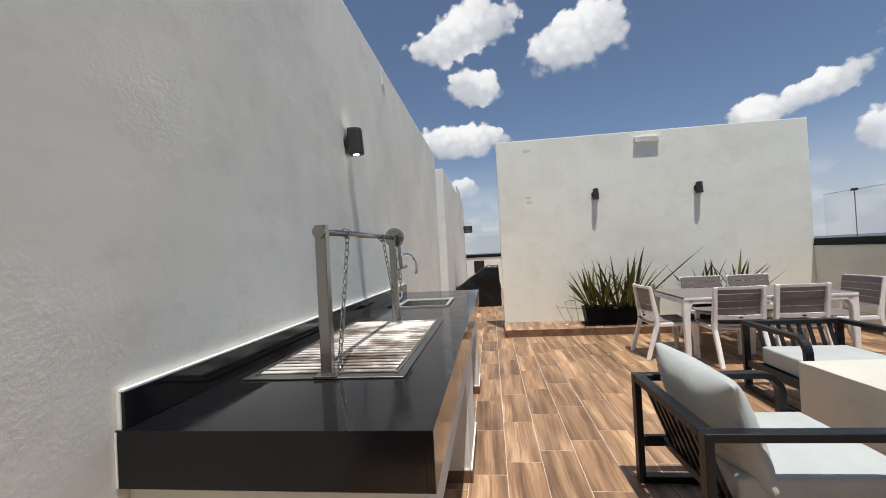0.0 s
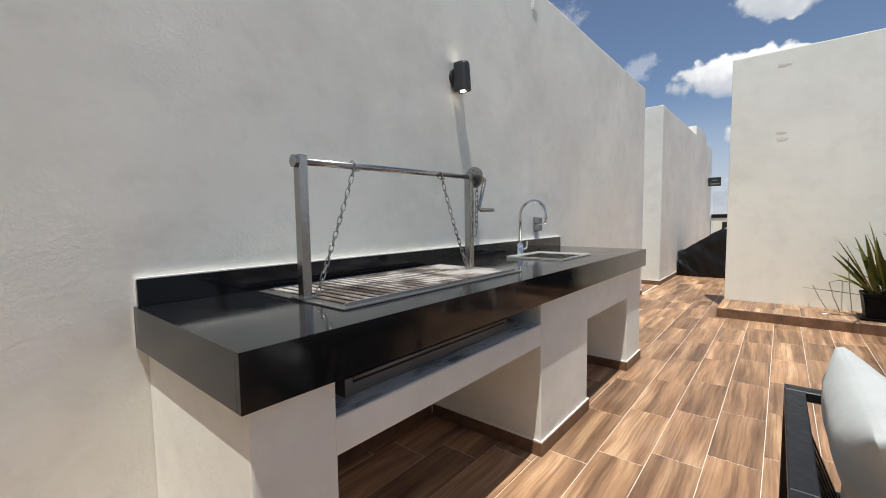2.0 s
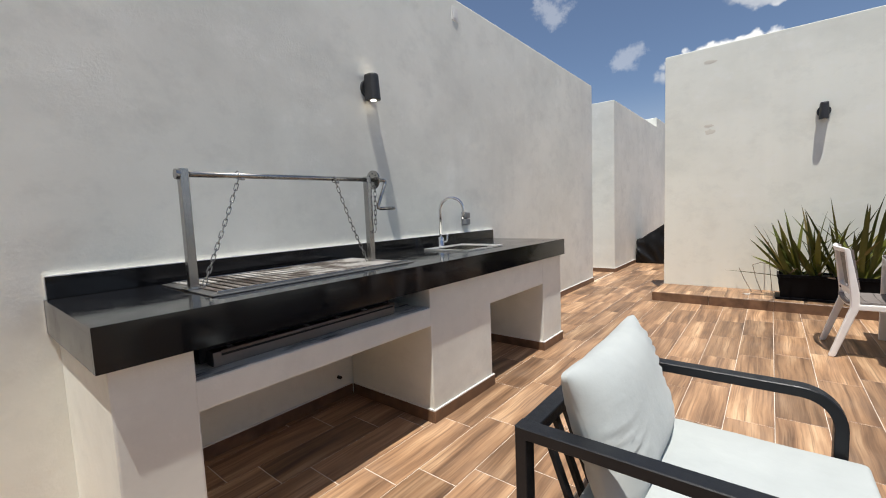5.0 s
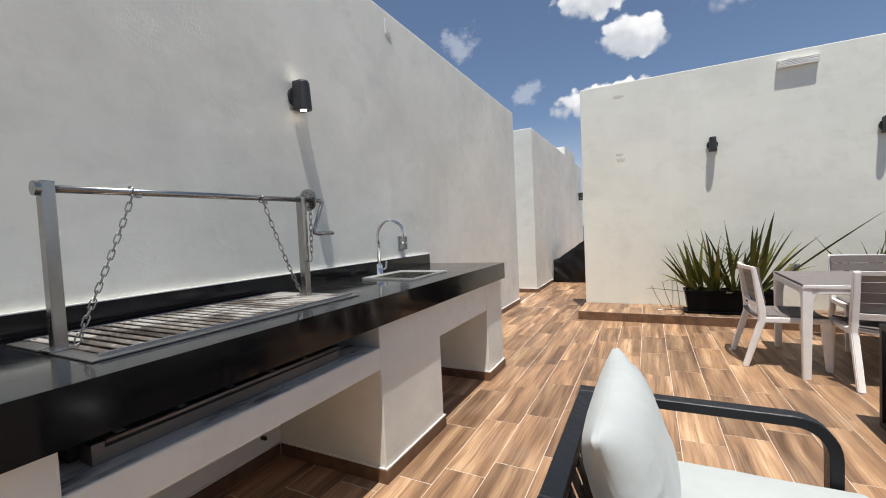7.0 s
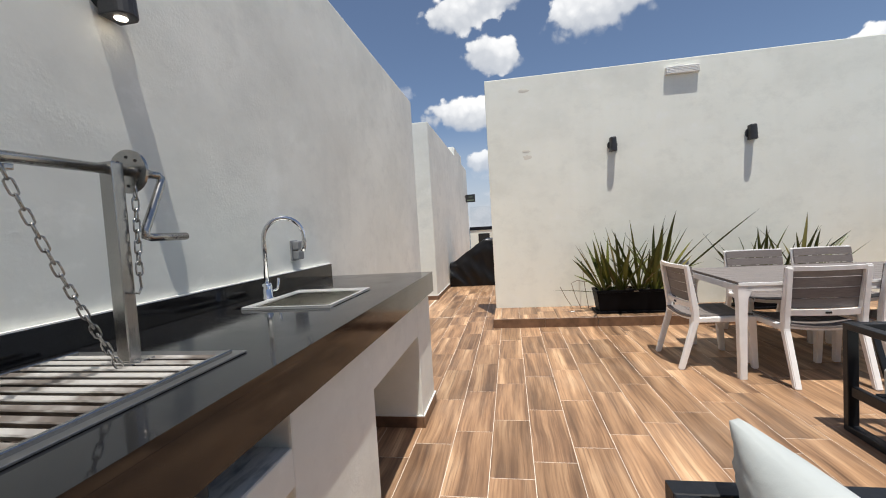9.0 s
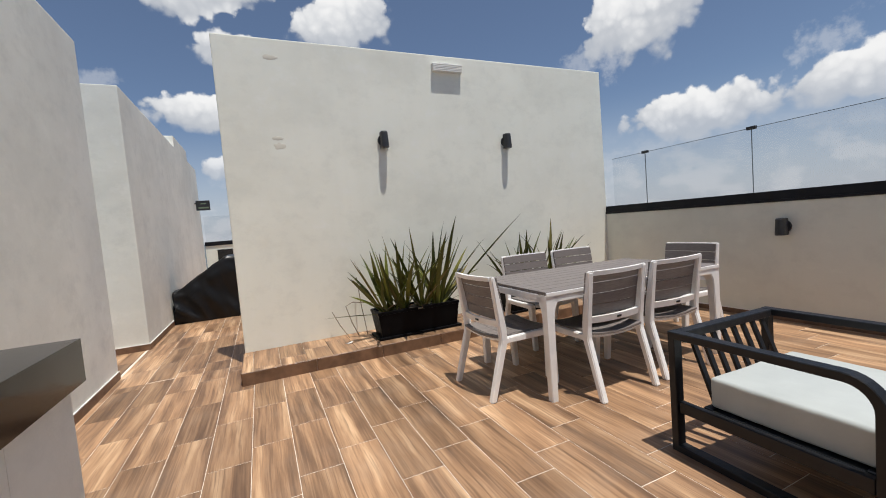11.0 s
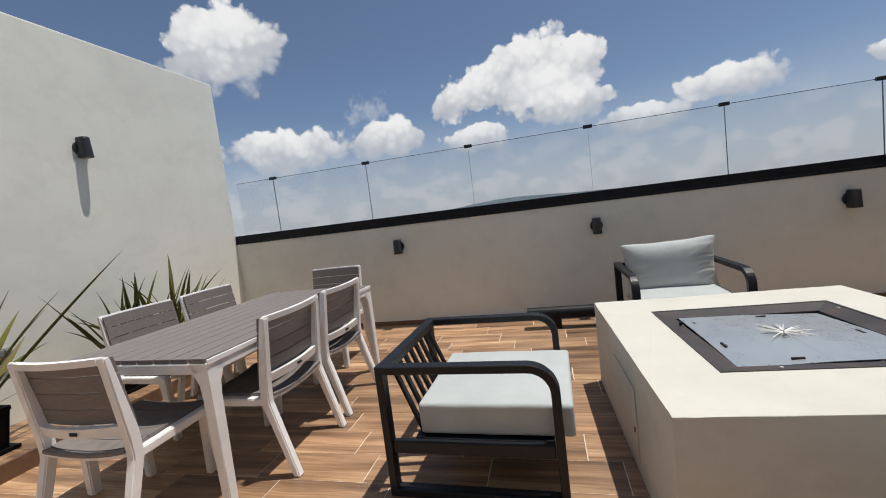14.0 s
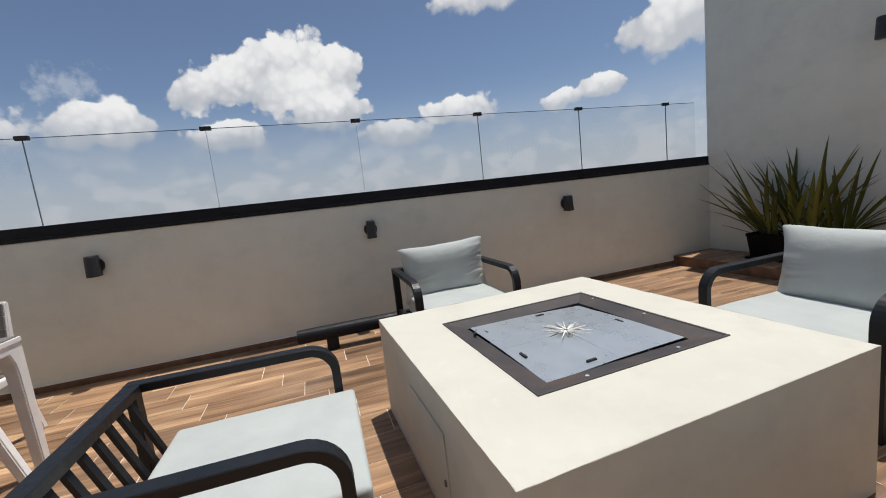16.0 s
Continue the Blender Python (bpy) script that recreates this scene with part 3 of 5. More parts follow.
def counter():
    root = thing("counter_base", pose(0, 0, 0), "ivory plastered masonry counter base with open bays", "counter")
    x0 = XG + 0.001
    for name, y0, y1 in (("pier", CY0, 1.535), ("pier", 2.785, 3.44), ("pier", 4.30, CY1)):
        part(name, a_box(x0, CX, y0, y1, -0.004, CZ, bevel=0.008), WALL, root)
    part("beam", a_box(x0, CX - 0.002, 1.530, 2.790, 0.59, 0.70, bevel=0.006), WALL, root)
    part("beam", a_box(x0, CX - 0.002, 3.435, 4.305, 0.595, CZ - 0.002, bevel=0.006), WALL, root)
    part("ledge", a_box(x0 + 0.02, CX - 0.006, 1.537, 2.783, 0.7005, 0.7025), SOOTY, root, "soot-stained plaster ledge under the grill")
    t = 0.012
    def strip(a, b, c, d):
        part("skirting_tile", a_box(a, b, c, d, -0.004, 0.072, bevel=0.002, segments=1), SKIRT, root, "brown tile skirting")
        part("caulk_line", a_box(a + 0.001, b - 0.001, c + 0.001, d - 0.001, 0.0725, 0.080), CAULK, root)
    for y0, y1 in ((CY0, 1.535), (2.785, 3.44), (4.30, CY1)):
        strip(CX, CX + t, y0 - t, y1 + t)
        strip(x0 + 0.015, CX - 0.001, y1, y1 + t)
        strip(x0 + 0.015, CX - 0.001, y0 - t, y0)
    strip(XG, XG + t, 1.55, 2.77)
    strip(XG, XG + t, 3.46, 4.285)
    return root


counter()


def worktop():
    root = thing("worktop", pose(0, 0, 0.965), "black polished granite worktop with deep front edge and upstand", "worktop")
    x0, x1, y0, y1, t = XG + 0.001, 0.057, 1.264, 4.700, 0.022
    gx0, gx1, gy0, gy1 = -0.62, -0.125, 1.69, 2.76
    sx0, sx1, sy0, sy1 = -0.540, -0.155, 3.42, 3.88
    pieces = ((x0, gx0, y0, y1), (gx1, x1, y0, y1), (gx0, gx1, y0, gy0), (gx0, gx1, gy1, sy0), (gx0, gx1, sy1, y1))
    bm = bmesh.new()
    for a, b, c, d in pieces:
        box(bm, a, b, c, d, -t, 0)
    bmesh.ops.remove_doubles(bm, verts=bm.verts[:], dist=0.0005)
    part("slab", bm, GRANITE, root)
    part("front_edge", a_box(x1 - 0.02, x1, y0, y1, -0.142, -0.0221, bevel=0.0004, segments=1), GRANITE, root)
    part("end_edge", a_box(x0, x1 - 0.0205, y0, y0 + 0.02, -0.142, -0.0221, bevel=0.0004, segments=1), GRANITE, root)
    part("end_edge", a_box(x0, x1 - 0.0205, y1 - 0.02, y1, -0.142, -0.0221, bevel=0.0004, segments=1), GRANITE, root)
    part("upstand", a_box(x0, XG + 0.022, y0 + 0.01, y1, 0.0005, 0.092, bevel=0.0015, segments=1), GRANITE, root)
    part("caulk_line", a_box(x0, XG + 0.018, y0 + 0.01, y1, 0.0925, 0.0975), CAULK, root, "white caulk line")
    part("caulk_line", a_box(x0, XG + 0.012, y0 + 0.006, y0 + 0.0095, 0.0005, 0.0915), CAULK, root, "white caulk line")
    part("caulk_line", a_box(x0, XG + 0.006, y0 - 0.003, y0 - 0.0005, -0.140, -0.004), CAULK, root, "white caulk line")
    return root


worktop()


def link_mesh():
    bm = bmesh.new()
    pts = []
    for k in range(14):
        a = 2 * math.pi * k / 14
        pts.append((0.0075 * math.cos(a), 0, 0.0105 * (1 if math.sin(a) > 0 else -1) * (abs(math.sin(a)) > 0.01) + 0.0075 * math.sin(a)))
    tube(bm, pts, 0.0024, 6, closed=True)
    return mesh_of("link", bm, STEEL, True)


LINK = link_mesh()


def chain(root, a, b, sag=0.02):
    a, b = Vector(a), Vector(b)
    holder = new("chain")
    holder.parent = root
    tagged(holder, "steel link chain")
    count = int((b - a).length / 0.0275)
    for k in range(count):
        u = (k + 0.5) / count
        p = a.lerp(b, u) - Vector((0, 0, sag * 4 * u * (1 - u)))
        d = (b - a) - Vector((0, 0, sag * 4 * (1 - 2 * u)))
        q = d.to_track_quat("Z", "Y").to_matrix().to_4x4()
        sharing("link", LINK, holder, Matrix.Translation(p) @ q @ Matrix.Rotation(radians(90 * (k % 2) + 20), 4, "Z"))


def grill():
    root = thing("charcoal_grill", pose(0, 0, 0.965), "built-in stainless steel charcoal grill with lifting grate, crank and chains", "grill")
    x0, x1, y0, y1 = -0.655, -0.095, 1.655, 2.79
    for a, b, c, d in ((x0, x0 + 0.05, y0, y1), (x1 - 0.05, x1, y0, y1), (x0 + 0.05, x1 - 0.05, y0, y0 + 0.05), (x0 + 0.05, x1 - 0.05, y1 - 0.05, y1)):
        part("flange", a_box(a, b, c, d, 0.0008, 0.006, bevel=0.001, segments=1), FLANGE, root)
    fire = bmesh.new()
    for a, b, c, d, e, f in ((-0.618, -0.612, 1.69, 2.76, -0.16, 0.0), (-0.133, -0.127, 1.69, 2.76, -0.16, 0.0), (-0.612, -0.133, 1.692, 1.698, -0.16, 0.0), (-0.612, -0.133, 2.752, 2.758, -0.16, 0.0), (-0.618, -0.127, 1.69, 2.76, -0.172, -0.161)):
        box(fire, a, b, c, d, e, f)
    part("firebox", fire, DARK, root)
    part("ash_bed", a_box(-0.60, -0.14, 1.71, 2.74, -0.16, -0.08, bevel=0.03), SOIL, root)
    for a, b, c, d in ((-0.625, -0.612, 1.685, 2.765), (-0.133, -0.120, 1.685, 2.765)):
        part("grate_rail", a_box(a, b, c, d, 0.003, 0.016, bevel=0.002, segments=1), STEEL, root)
    bar = bmesh.new()
    prism(bar, [(-0.0120, 0.006), (-0.0100, 0.009), (0.0, 0.002), (0.0100, 0.009), (0.0120, 0.006), (0.0, -0.008)], -0.612, -0.133, axis="x")
    bar_mesh = mesh_of("grate_bar", bar, GRATE)
    pitch = 0.0438
    for k in range(24):
        sharing("grate_bar", bar_mesh, root, pose(0, 1.712 + pitch * k, 0.004, -0.0, 0, 0))
    for y in (1.685, 2.690):
        part("post", a_box(-0.380, -0.342, y - 0.017, y + 0.017, 0.0, 0.515 if y < 2 else 0.525, bevel=0.003), STEEL, root)
        part("foot_plate", a_box(-0.40, -0.32, y - 0.035, y + 0.035, 0.006, 0.012, bevel=0.001, segments=1), STEEL, root)
    part("crossbar", tube(bmesh.new(), [(-0.36, 1.665, 0.492), (-0.36, 2.2, 0.500), (-0.36, 2.80, 0.508)], 0.0125, 14), STEEL, root, smooth=True)
    part("end_cap", tube(bmesh.new(), [(-0.36, 1.655, 0.492), (-0.36, 1.671, 0.492)], 0.022, 16), STEEL, root, smooth=False)
    disc = tube(bmesh.new(), [(-0.36, 2.733, 0.507), (-0.36, 2.741, 0.507)], 0.058, 24)
    wheel = part("ratchet_wheel", disc, STEEL, root)
    for k in range(8):
        a = math.pi * k / 4
        part("rivet", tube(bmesh.new(), [(-0.36 + 0.038 * math.cos(a), 2.731, 0.507 + 0.038 * math.sin(a)), (-0.36 + 0.038 * math.cos(a), 2.7435, 0.507 + 0.038 * math.sin(a))], 0.004, 8), DARK, wheel)
    part("crank_handle", tube(bmesh.new(), [(-0.36, 2.76, 0.507), (-0.36, 2.825, 0.508), (-0.36, 2.838, 0.502), (-0.358, 2.834, 0.485), (-0.33, 2.742, 0.350), (-0.327, 2.737, 0.334), (-0.327, 2.755, 0.330), (-0.327, 2.875, 0.330)], 0.0112, 10), STEEL, root, smooth=True)
    for y in (1.91, 2.445):
        part("chain_ring", tube(bmesh.new(), [(-0.36 + 0.017 * math.cos(0.5 * k), y, 0.499 + 0.017 * math.sin(0.5 * k)) for k in range(13)], 0.003, 6, closed=True), STEEL, root, smooth=True)
        part("stop_bolt", a_box(-0.37, -0.35, y + 0.012, y + 0.03, 0.476, 0.489, bevel=0.003), STEEL, root)
    chain(root, (-0.352, 1.912, 0.485), (-0.335, 1.718, 0.02), 0.008)
    chain(root, (-0.352, 2.45, 0.488), (-0.332, 2.637, 0.012), 0.022)
    chain(root, (-0.330, 2.722, 0.46), (-0.330, 2.712, 0.235), 0.0)
    part("chain_hook", tube(bmesh.new(), [(-0.330, 2.712, 0.24), (-0.330, 2.714, 0.20), (-0.330, 2.705, 0.185), (-0.330, 2.688, 0.19)], 0.003, 6), STEEL, root)
    # Black block put in for the darkness of the void behind the drawer.
    part("void_block", a_box(-0.60, -0.13, 1.60, 2.60, -0.255, -0.175, bevel=0.004), DARK, root, "black block for the dark void behind the drawer")
    tray = part("ash_drawer", a_box(-0.128, -0.062, 1.625, 2.575, -0.262, -0.205, bevel=0.003), DULL, root, "dull steel ash drawer")
    part("drawer_lip", tube(bmesh.new(), [(-0.056, 1.655, -0.204), (-0.056, 2.565, -0.204)], 0.0075, 12), DULL, tray, smooth=True)
    # Dark strip on the drawer face, just below the lip.
    part("dark_line", a_box(-0.0625, -0.0595, 1.655, 2.565, -0.222, -0.214), DARK, tray)
    # Glints at the air slots, made as small blocks of bright steel.
    for k in range(5):
        y = 1.69 + 0.17 * k
        part("air_slot", a_box(-0.10, -0.075, y, y + 0.022, -0.2045, -0.199, bevel=0.001, segments=1), SINK_STEEL, tray, "bright steel block for the glint at an air slot")
    return root


grill()
stub = thing("pipe_stub", pose(XG, 2.66, 0.155), "short dark pipe stub low on the bay wall", "pipe")
part("pipe", tube(bmesh.new(), [(0.0, 0, 0), (0.03, 0, 0)], 0.011, 12), DARK, stub)


def sink():
    root = thing("sink", pose(0, 0, 0.965), "small stainless steel drop-in sink in the granite worktop", "sink")
    x0, x1, y0, y1 = -0.552, -0.135, 3.40, 3.90
    bx0, bx1, by0, by1, d = -0.532, -0.162, 3.43, 3.87, -0.16
    rim = bmesh.new()
    for a, b, c, e in ((x0, bx0, y0, y1), (bx1, x1, y0, y1), (bx0, bx1, y0, by0), (bx0, bx1, by1, y1)):
        box(rim, a, b, c, e, 0.0008, 0.007)
    bmesh.ops.remove_doubles(rim, verts=rim.verts[:], dist=0.0005)
    part("rim", rim, SINK_STEEL, root)
    for a, b, c, e in ((x0, x1, y0, y0 + 0.008), (x0, x1, y1 - 0.008, y1), (x0, x0 + 0.008, y0, y1), (x1 - 0.008, x1, y0, y1)):
        part("rim_edge", a_box(a, b, c, e, 0.0073, 0.0135, bevel=0.0028), SINK_STEEL, root)
    bowl = bmesh.new()
    t = 0.003
    box(bowl, bx0, bx0 + t, by0, by1, d, 0.0006)
    box(bowl, bx1 - t, bx1, by0, by1, d, 0.0006)
    box(bowl, bx0 + t, bx1 - t, by0, by0 + t, d, 0.0006)
    box(bowl, bx0 + t, bx1 - t, by1 - t, by1, d, 0.0006)
    box(bowl, bx0, bx1, by0, by1, d - t, d)
    part("bowl", bowl, STEEL, root)
    part("drain", tube(bmesh.new(), [(-0.34, 3.65, d), (-0.34, 3.65, d + 0.004)], 0.04, 20), CHROME, root)
    return root


sink()


def faucet():
    root = thing("faucet", pose(-0.588, 3.66, 0.965), "tall chrome gooseneck faucet with side lever", "faucet")
    part("base", tube(bmesh.new(), [(0, 0, 0), (0, 0, 0.012), (0, 0, 0.014), (0, 0, 0.07), (0, 0, 0.085)], 0.024, 18, scale_at=lambda u: 1.25 if u < 0.3 else (1.0 if u < 0.9 else 0.8)), CHROME, root, smooth=True)
    pts = [(0, 0, 0.08), (0, 0, 0.305)]
    R = 0.105
    for k in range(1, 16):
        a = math.pi - math.pi * 1.05 * k / 15
        pts.append((0.78 * (R + R * math.cos(a)), 0.5 * (R + R * math.cos(a)), 0.305 + R * math.sin(a)))
    end = Vector(pts[-1])
    pts += [tuple(end + Vector((-0.004, -0.002, -0.03))), tuple(end + Vector((-0.008, -0.004, -0.055)))]
    part("spout", tube(bmesh.new(), pts, 0.0115, 14), CHROME, root, smooth=True)
    part("lever", tube(bmesh.new(), [(0.012, 0.01, 0.045), (0.032, 0.028, 0.048), (0.038, 0.034, 0.056), (0.042, 0.038, 0.105)], 0.0062, 10), CHROME, root, smooth=True)
    return root


faucet()


def outlet(m):
    root = thing("power_outlet", m, "grey weatherproof outlet box on the stucco wall", "outlet")
    part("plate", a_box(0, 0.012, -0.04, 0.04, -0.065, 0.065, bevel=0.005), OUTLET_GREY, root)
    part("cover", a_box(0.012, 0.055, -0.033, 0.033, 0.003, 0.058, bevel=0.008), OUTLET_GREY, root, "grey flip cover")
    part("cover", a_box(0.012, 0.055, -0.033, 0.033, -0.058, -0.003, bevel=0.008), OUTLET_GREY, root, "grey flip cover")
    return root


outlet(pose(XG, 4.205, 1.19))
outlet(pose(2.835, YB, 0.65, 0, 0, -90) @ pose(0, 0, 0, 90, 0, 0) @ Matrix.Diagonal((0.75, 0.75, 0.75, 1)))


def wall_lamp(m, lit=False, h=0.18):
    """Mounted on a wall that faces local +x."""
    root = thing("wall_lamp", m, "charcoal metal up-and-down wall lamp on stucco", "wall lamp", "terrace wall lamps")
    part("mount", tube(bmesh.new(), [(0.0, 0, 0), (0.022, 0, 0)], 0.062, 24), LAMP_BLACK, root, "round back plate")
    bm = bmesh.new()
    w, dep = 0.041, 0.118
    ring = [(0.02, -w), (dep - 0.035, -w)] + [(dep - 0.035 + 0.035 * math.sin(a), -w * math.cos(a)) for a in [math.pi * k / 8 for k in range(1, 8)]] + [(dep - 0.035, w), (0.02, w)]
    n = len(ring)
    rows = []
    for z, s in ((-h / 2, 1.0), (-h / 2 + 0.004, 1.03), (h / 2 - 0.012, 0.92), (h / 2, 0.86)):
        rows.append([bm.verts.new((0.02 + (x - 0.02) * s, y * s, z)) for x, y in ring])
    for a, b in zip(rows, rows[1:]):
        for k in range(n):
            bm.faces.new((a[k], a[(k + 1) % n], b[(k + 1) % n], b[k]))
    bm.faces.new(rows[0][::-1])
    bm.faces.new(rows[-1])
    body = part("body", bm, LAMP_BLACK, root)
    for z in (-h / 2 - 0.002, h / 2 + 0.0):
        part("lens", tube(bmesh.new(), [(0.066, 0, z - 0.001), (0.066, 0, z + 0.003)], 0.020, 16), LED if lit else STEEL, body)
    return root


wall_lamp(pose(XG, 3.065, 2.165), True)
for x in (2.010, 3.645):
    wall_lamp(pose(x, YB, 2.235, 0, 0, -90))
for y in (5.26, 3.06, 0.87):
    wall_lamp(pose(XP, y, 0.945, 0, 0, 180), h=0.165)
wall_lamp(pose(3.67, YR, 2.178, 0, 0, 90))


def vent_box():
    root = thing("louvred_light", pose(2.878, YB, 3.095), "white louvred fixture high on the stucco block", "light fixture")
    part("back_plate", a_box(-0.195, 0.195, -0.02, 0, -0.045, 0.045, bevel=0.003), CAULK, root)
    for k in range(5):
        z = -0.036 + 0.018 * k
        part("slat", a_box(-0.195, 0.195, -0.058, -0.018, z - 0.0075, z + 0.0075, bevel=0.003, segments=1), CAULK, root)
    part("top_cap", a_box(-0.10, 0.02, -0.05, -0.005, 0.045, 0.06, bevel=0.008), CAULK, root)
    return root


vent_box()


def passage_sign():
    root = thing("hanging_sign", pose(-0.545, 14.6, 2.175), "small dark green sign bracketed from the passage wall", "sign")
    part("panel", a_box(-0.15, 0.15, -0.02, 0.02, -0.12, 0.12, bevel=0.006), LAMP_BLACK, root)
    part("bracket", a_box(-0.20, -0.148, -0.012, 0.012, 0.04, 0.07, bevel=0.003), LAMP_BLACK, root)
    pale = simple("sign_green", (0.16, 0.22, 0.15), 0.5)
    part("text_bar", a_box(-0.10, 0.12, -0.0225, -0.0195, -0.075, -0.04), pale, root, "pale green line of writing")
    part("text_bar", a_box(-0.05, 0.07, -0.0225, -0.0195, 0.03, 0.055), pale, root, "pale green line of writing")
    return root


passage_sign()


# ---- covered barbecue ----
def cover():
    root = thing("covered_barbecue", pose(-0.16, 10.85, 0), "barbecue under a draped black vinyl cover", "barbecue")
    bm = bmesh.new()
    nx, ny = 44, 16
    def top(u):
        return 0.50 + 0.50 * min(1.0, max(0.0, (u - 0.04) / 0.70)) ** 0.9
    ring_n = 2 * (nx + ny)
    levels = 14
    rows = []
    for j in range(levels + 1):
        row = []
        for k in range(ring_n):
            if k < nx:
                u, v = k / nx, 0.0
            elif k < nx + ny:
                u, v = 1.0, (k - nx) / ny
            elif k < 2 * nx + ny:
                u, v = 1 - (k - nx - ny) / nx, 1.0
            else:
                u, v = 0.0, 1 - (k - 2 * nx - ny) / ny
            w = j / levels
            flare = 1.0 + 0.06 * (1 - w) + 0.025 * (1 - w) * noise.noise((u * 9, v * 9, 1.0))
            p = Vector(((u - 0.5) * 1.06 * flare, (v - 0.5) * 0.60 * flare, top(u) * w))
            p += noise.noise_vector((u * 7 + w * 2, v * 5, w * 1.6)) * 0.055 * (0.3 + 0.7 * math.sin(math.pi * min(1, w)))
            fold = 1 - abs(2 * noise.noise((u * 4.5 + w * 2.2, v * 3.0, w * 1.2 + 7)))
            p += Vector((0, (v - 0.5) * 2, 0.25)) * 0.085 * fold ** 2 * math.sin(math.pi * min(1, 0.1 + 0.9 * w))
            p.z = max(0.004, p.z)
            row.append(bm.verts.new(p))
        rows.append(row)
    for a, b in zip(rows, rows[1:]):
        for k in range(ring_n):
            bm.faces.new((a[k], a[(k + 1) % ring_n], b[(k + 1) % ring_n], b[k]))
    last = rows[-1]
    mids = []
    for s in (0.66, 0.33):
        ring = []
        for v in last:
            ring.append(bm.verts.new((v.co.x, v.co.y * s, v.co.z + 0.012 * (1 - s) + 0.012 * noise.noise((v.co.x * 6, s * 4, 3)))))
        mids.append(ring)
    chainrings = [last] + mids
    for a, b in zip(chainrings, chainrings[1:]):
        for k in range(ring_n):
            bm.faces.new((a[k], a[(k + 1) % ring_n], b[(k + 1) % ring_n], b[k]))
    inner = mids[-1]
    front, back = inner[:nx + 1], [inner[(2 * nx + ny - k) % ring_n] for k in range(nx + 1)]
    for k in range(nx):
        try:
            bm.faces.new((front[k], front[k + 1], back[k + 1], back[k]))
        except ValueError:
            pass
    part("cover", bm, TARP, root, smooth=True)
    return root


cover()


# ---- fire pit ----
def fire_pit():
    root = thing("fire_pit", pose(2.9265, 2.576, 0, 0, 0, 2.2), "square cream plastered fire pit with steel pan and grey plates", "fire pit")
    hx, hy, h = 0.755, 0.705, 0.545
    ox, oy = 0.43, 0.43
    bm = bmesh.new()
    outer = [(-hx, -hy), (hx, -hy), (hx, hy), (-hx, hy)]
    inner = [(-ox, -oy), (ox, -oy), (ox, oy), (-ox, oy)]
    rough = random.Random(8)
    ob_, ot, rim = [bm.verts.new((x, y, -0.004)) for x, y in outer], [bm.verts.new((x, y, h)) for x, y in outer], []
    for k in range(4):
        a, b = Vector(outer[k]), Vector(outer[(k + 1) % 4])
        inward = -(a + b).normalized()
        side = [ot[k]]
        for n in range(1, 46):
            chip = 0.0075 * rough.random() if rough.random() < 0.10 else 0.0022 * rough.random()
            p = a.lerp(b, n / 46) + inward * chip
            side.append(bm.verts.new((p.x, p.y, h - 0.6 * chip)))
        rim.append(side + [ot[(k + 1) % 4]])
    it, ib = [bm.verts.new((x, y, h)) for x, y in inner], [bm.verts.new((x, y, h - 0.14)) for x, y in inner]
    for k in range(4):
        q = (k + 1) % 4
        bm.faces.new([ob_[k], ob_[q]] + rim[k][::-1])
        bm.faces.new(rim[k] + [it[q], it[k]])
        bm.faces.new((it[k], it[q], ib[q], ib[k]))
    bm.faces.new(ib)
    lips = {v for side in rim for v in side} | set(ob_)
    edges = [e for e in bm.edges if all(v in lips for v in e.verts)]
    bmesh.ops.bevel(bm, geom=edges, offset=0.003, segments=2, profile=0.6, affect="EDGES")
    part("body", bm, PIT_WHITE, root)
    pan = bmesh.new()
    a, b = 0.425, 0.338
    o = [pan.verts.new((x * a, y * a, h + 0.002)) for x, y in ((-1, -1), (1, -1), (1, 1), (-1, 1))]
    i = [pan.verts.new((x * b, y * b, h - 0.020)) for x, y in ((-1, -1), (1, -1), (1, 1), (-1, 1))]
    l = [pan.verts.new((x * b, y * b, h - 0.12)) for x, y in ((-1, -1), (1, -1), (1, 1), (-1, 1))]
    for k in range(4):
        q = (k + 1) % 4
        pan.faces.new((o[k], o[q], i[q], i[k]))
        pan.faces.new((i[k], i[q], l[q], l[k]))
    pan.faces.new(l)
    part("pan", pan, RUST, root, "dark heat-stained steel pan")
    lip = bmesh.new()
    for p, q, r, s in ((-0.436, 0.436, 0.424, 0.436), (-0.436, 0.436, -0.436, -0.424), (-0.436, -0.424, -0.424, 0.424), (0.424, 0.436, -0.424, 0.424)):
        box(lip, p, q, r, s, h - 0.02, h + 0.004)
    part("pan_lip", lip, RUST, root)
    for sx in (-1, 1):
        for sy in (-1, 1):
            q = bmesh.new()
            zc, ze = h - 0.010, h - 0.0225
            tip = 0.009 * sx * sy
            vs = [(0.0004 * sx, 0.0004 * sy, zc), (0.328 * sx, 0.0004 * sy, ze + 0.005), (0.328 * sx, 0.328 * sy, ze + tip), (0.0004 * sx, 0.328 * sy, ze + 0.005)]
            lo = [q.verts.new((x, y, z - 0.003)) for x, y, z in vs]
            hi = [q.verts.new(p) for p in vs]
            q.faces.new(hi)
            q.faces.new(lo)
            for k in range(4):
                q.faces.new((lo[k], lo[(k + 1) % 4], hi[(k + 1) % 4], hi[k]))
            part("cover_plate", q, PLATE, root, "grey painted steel plate")
    rng = random.Random(3)
    for k in range(34):
        a = 2 * math.pi * k / 34 + rng.uniform(-0.07, 0.07)
        r = rng.uniform(0.055, 0.118)
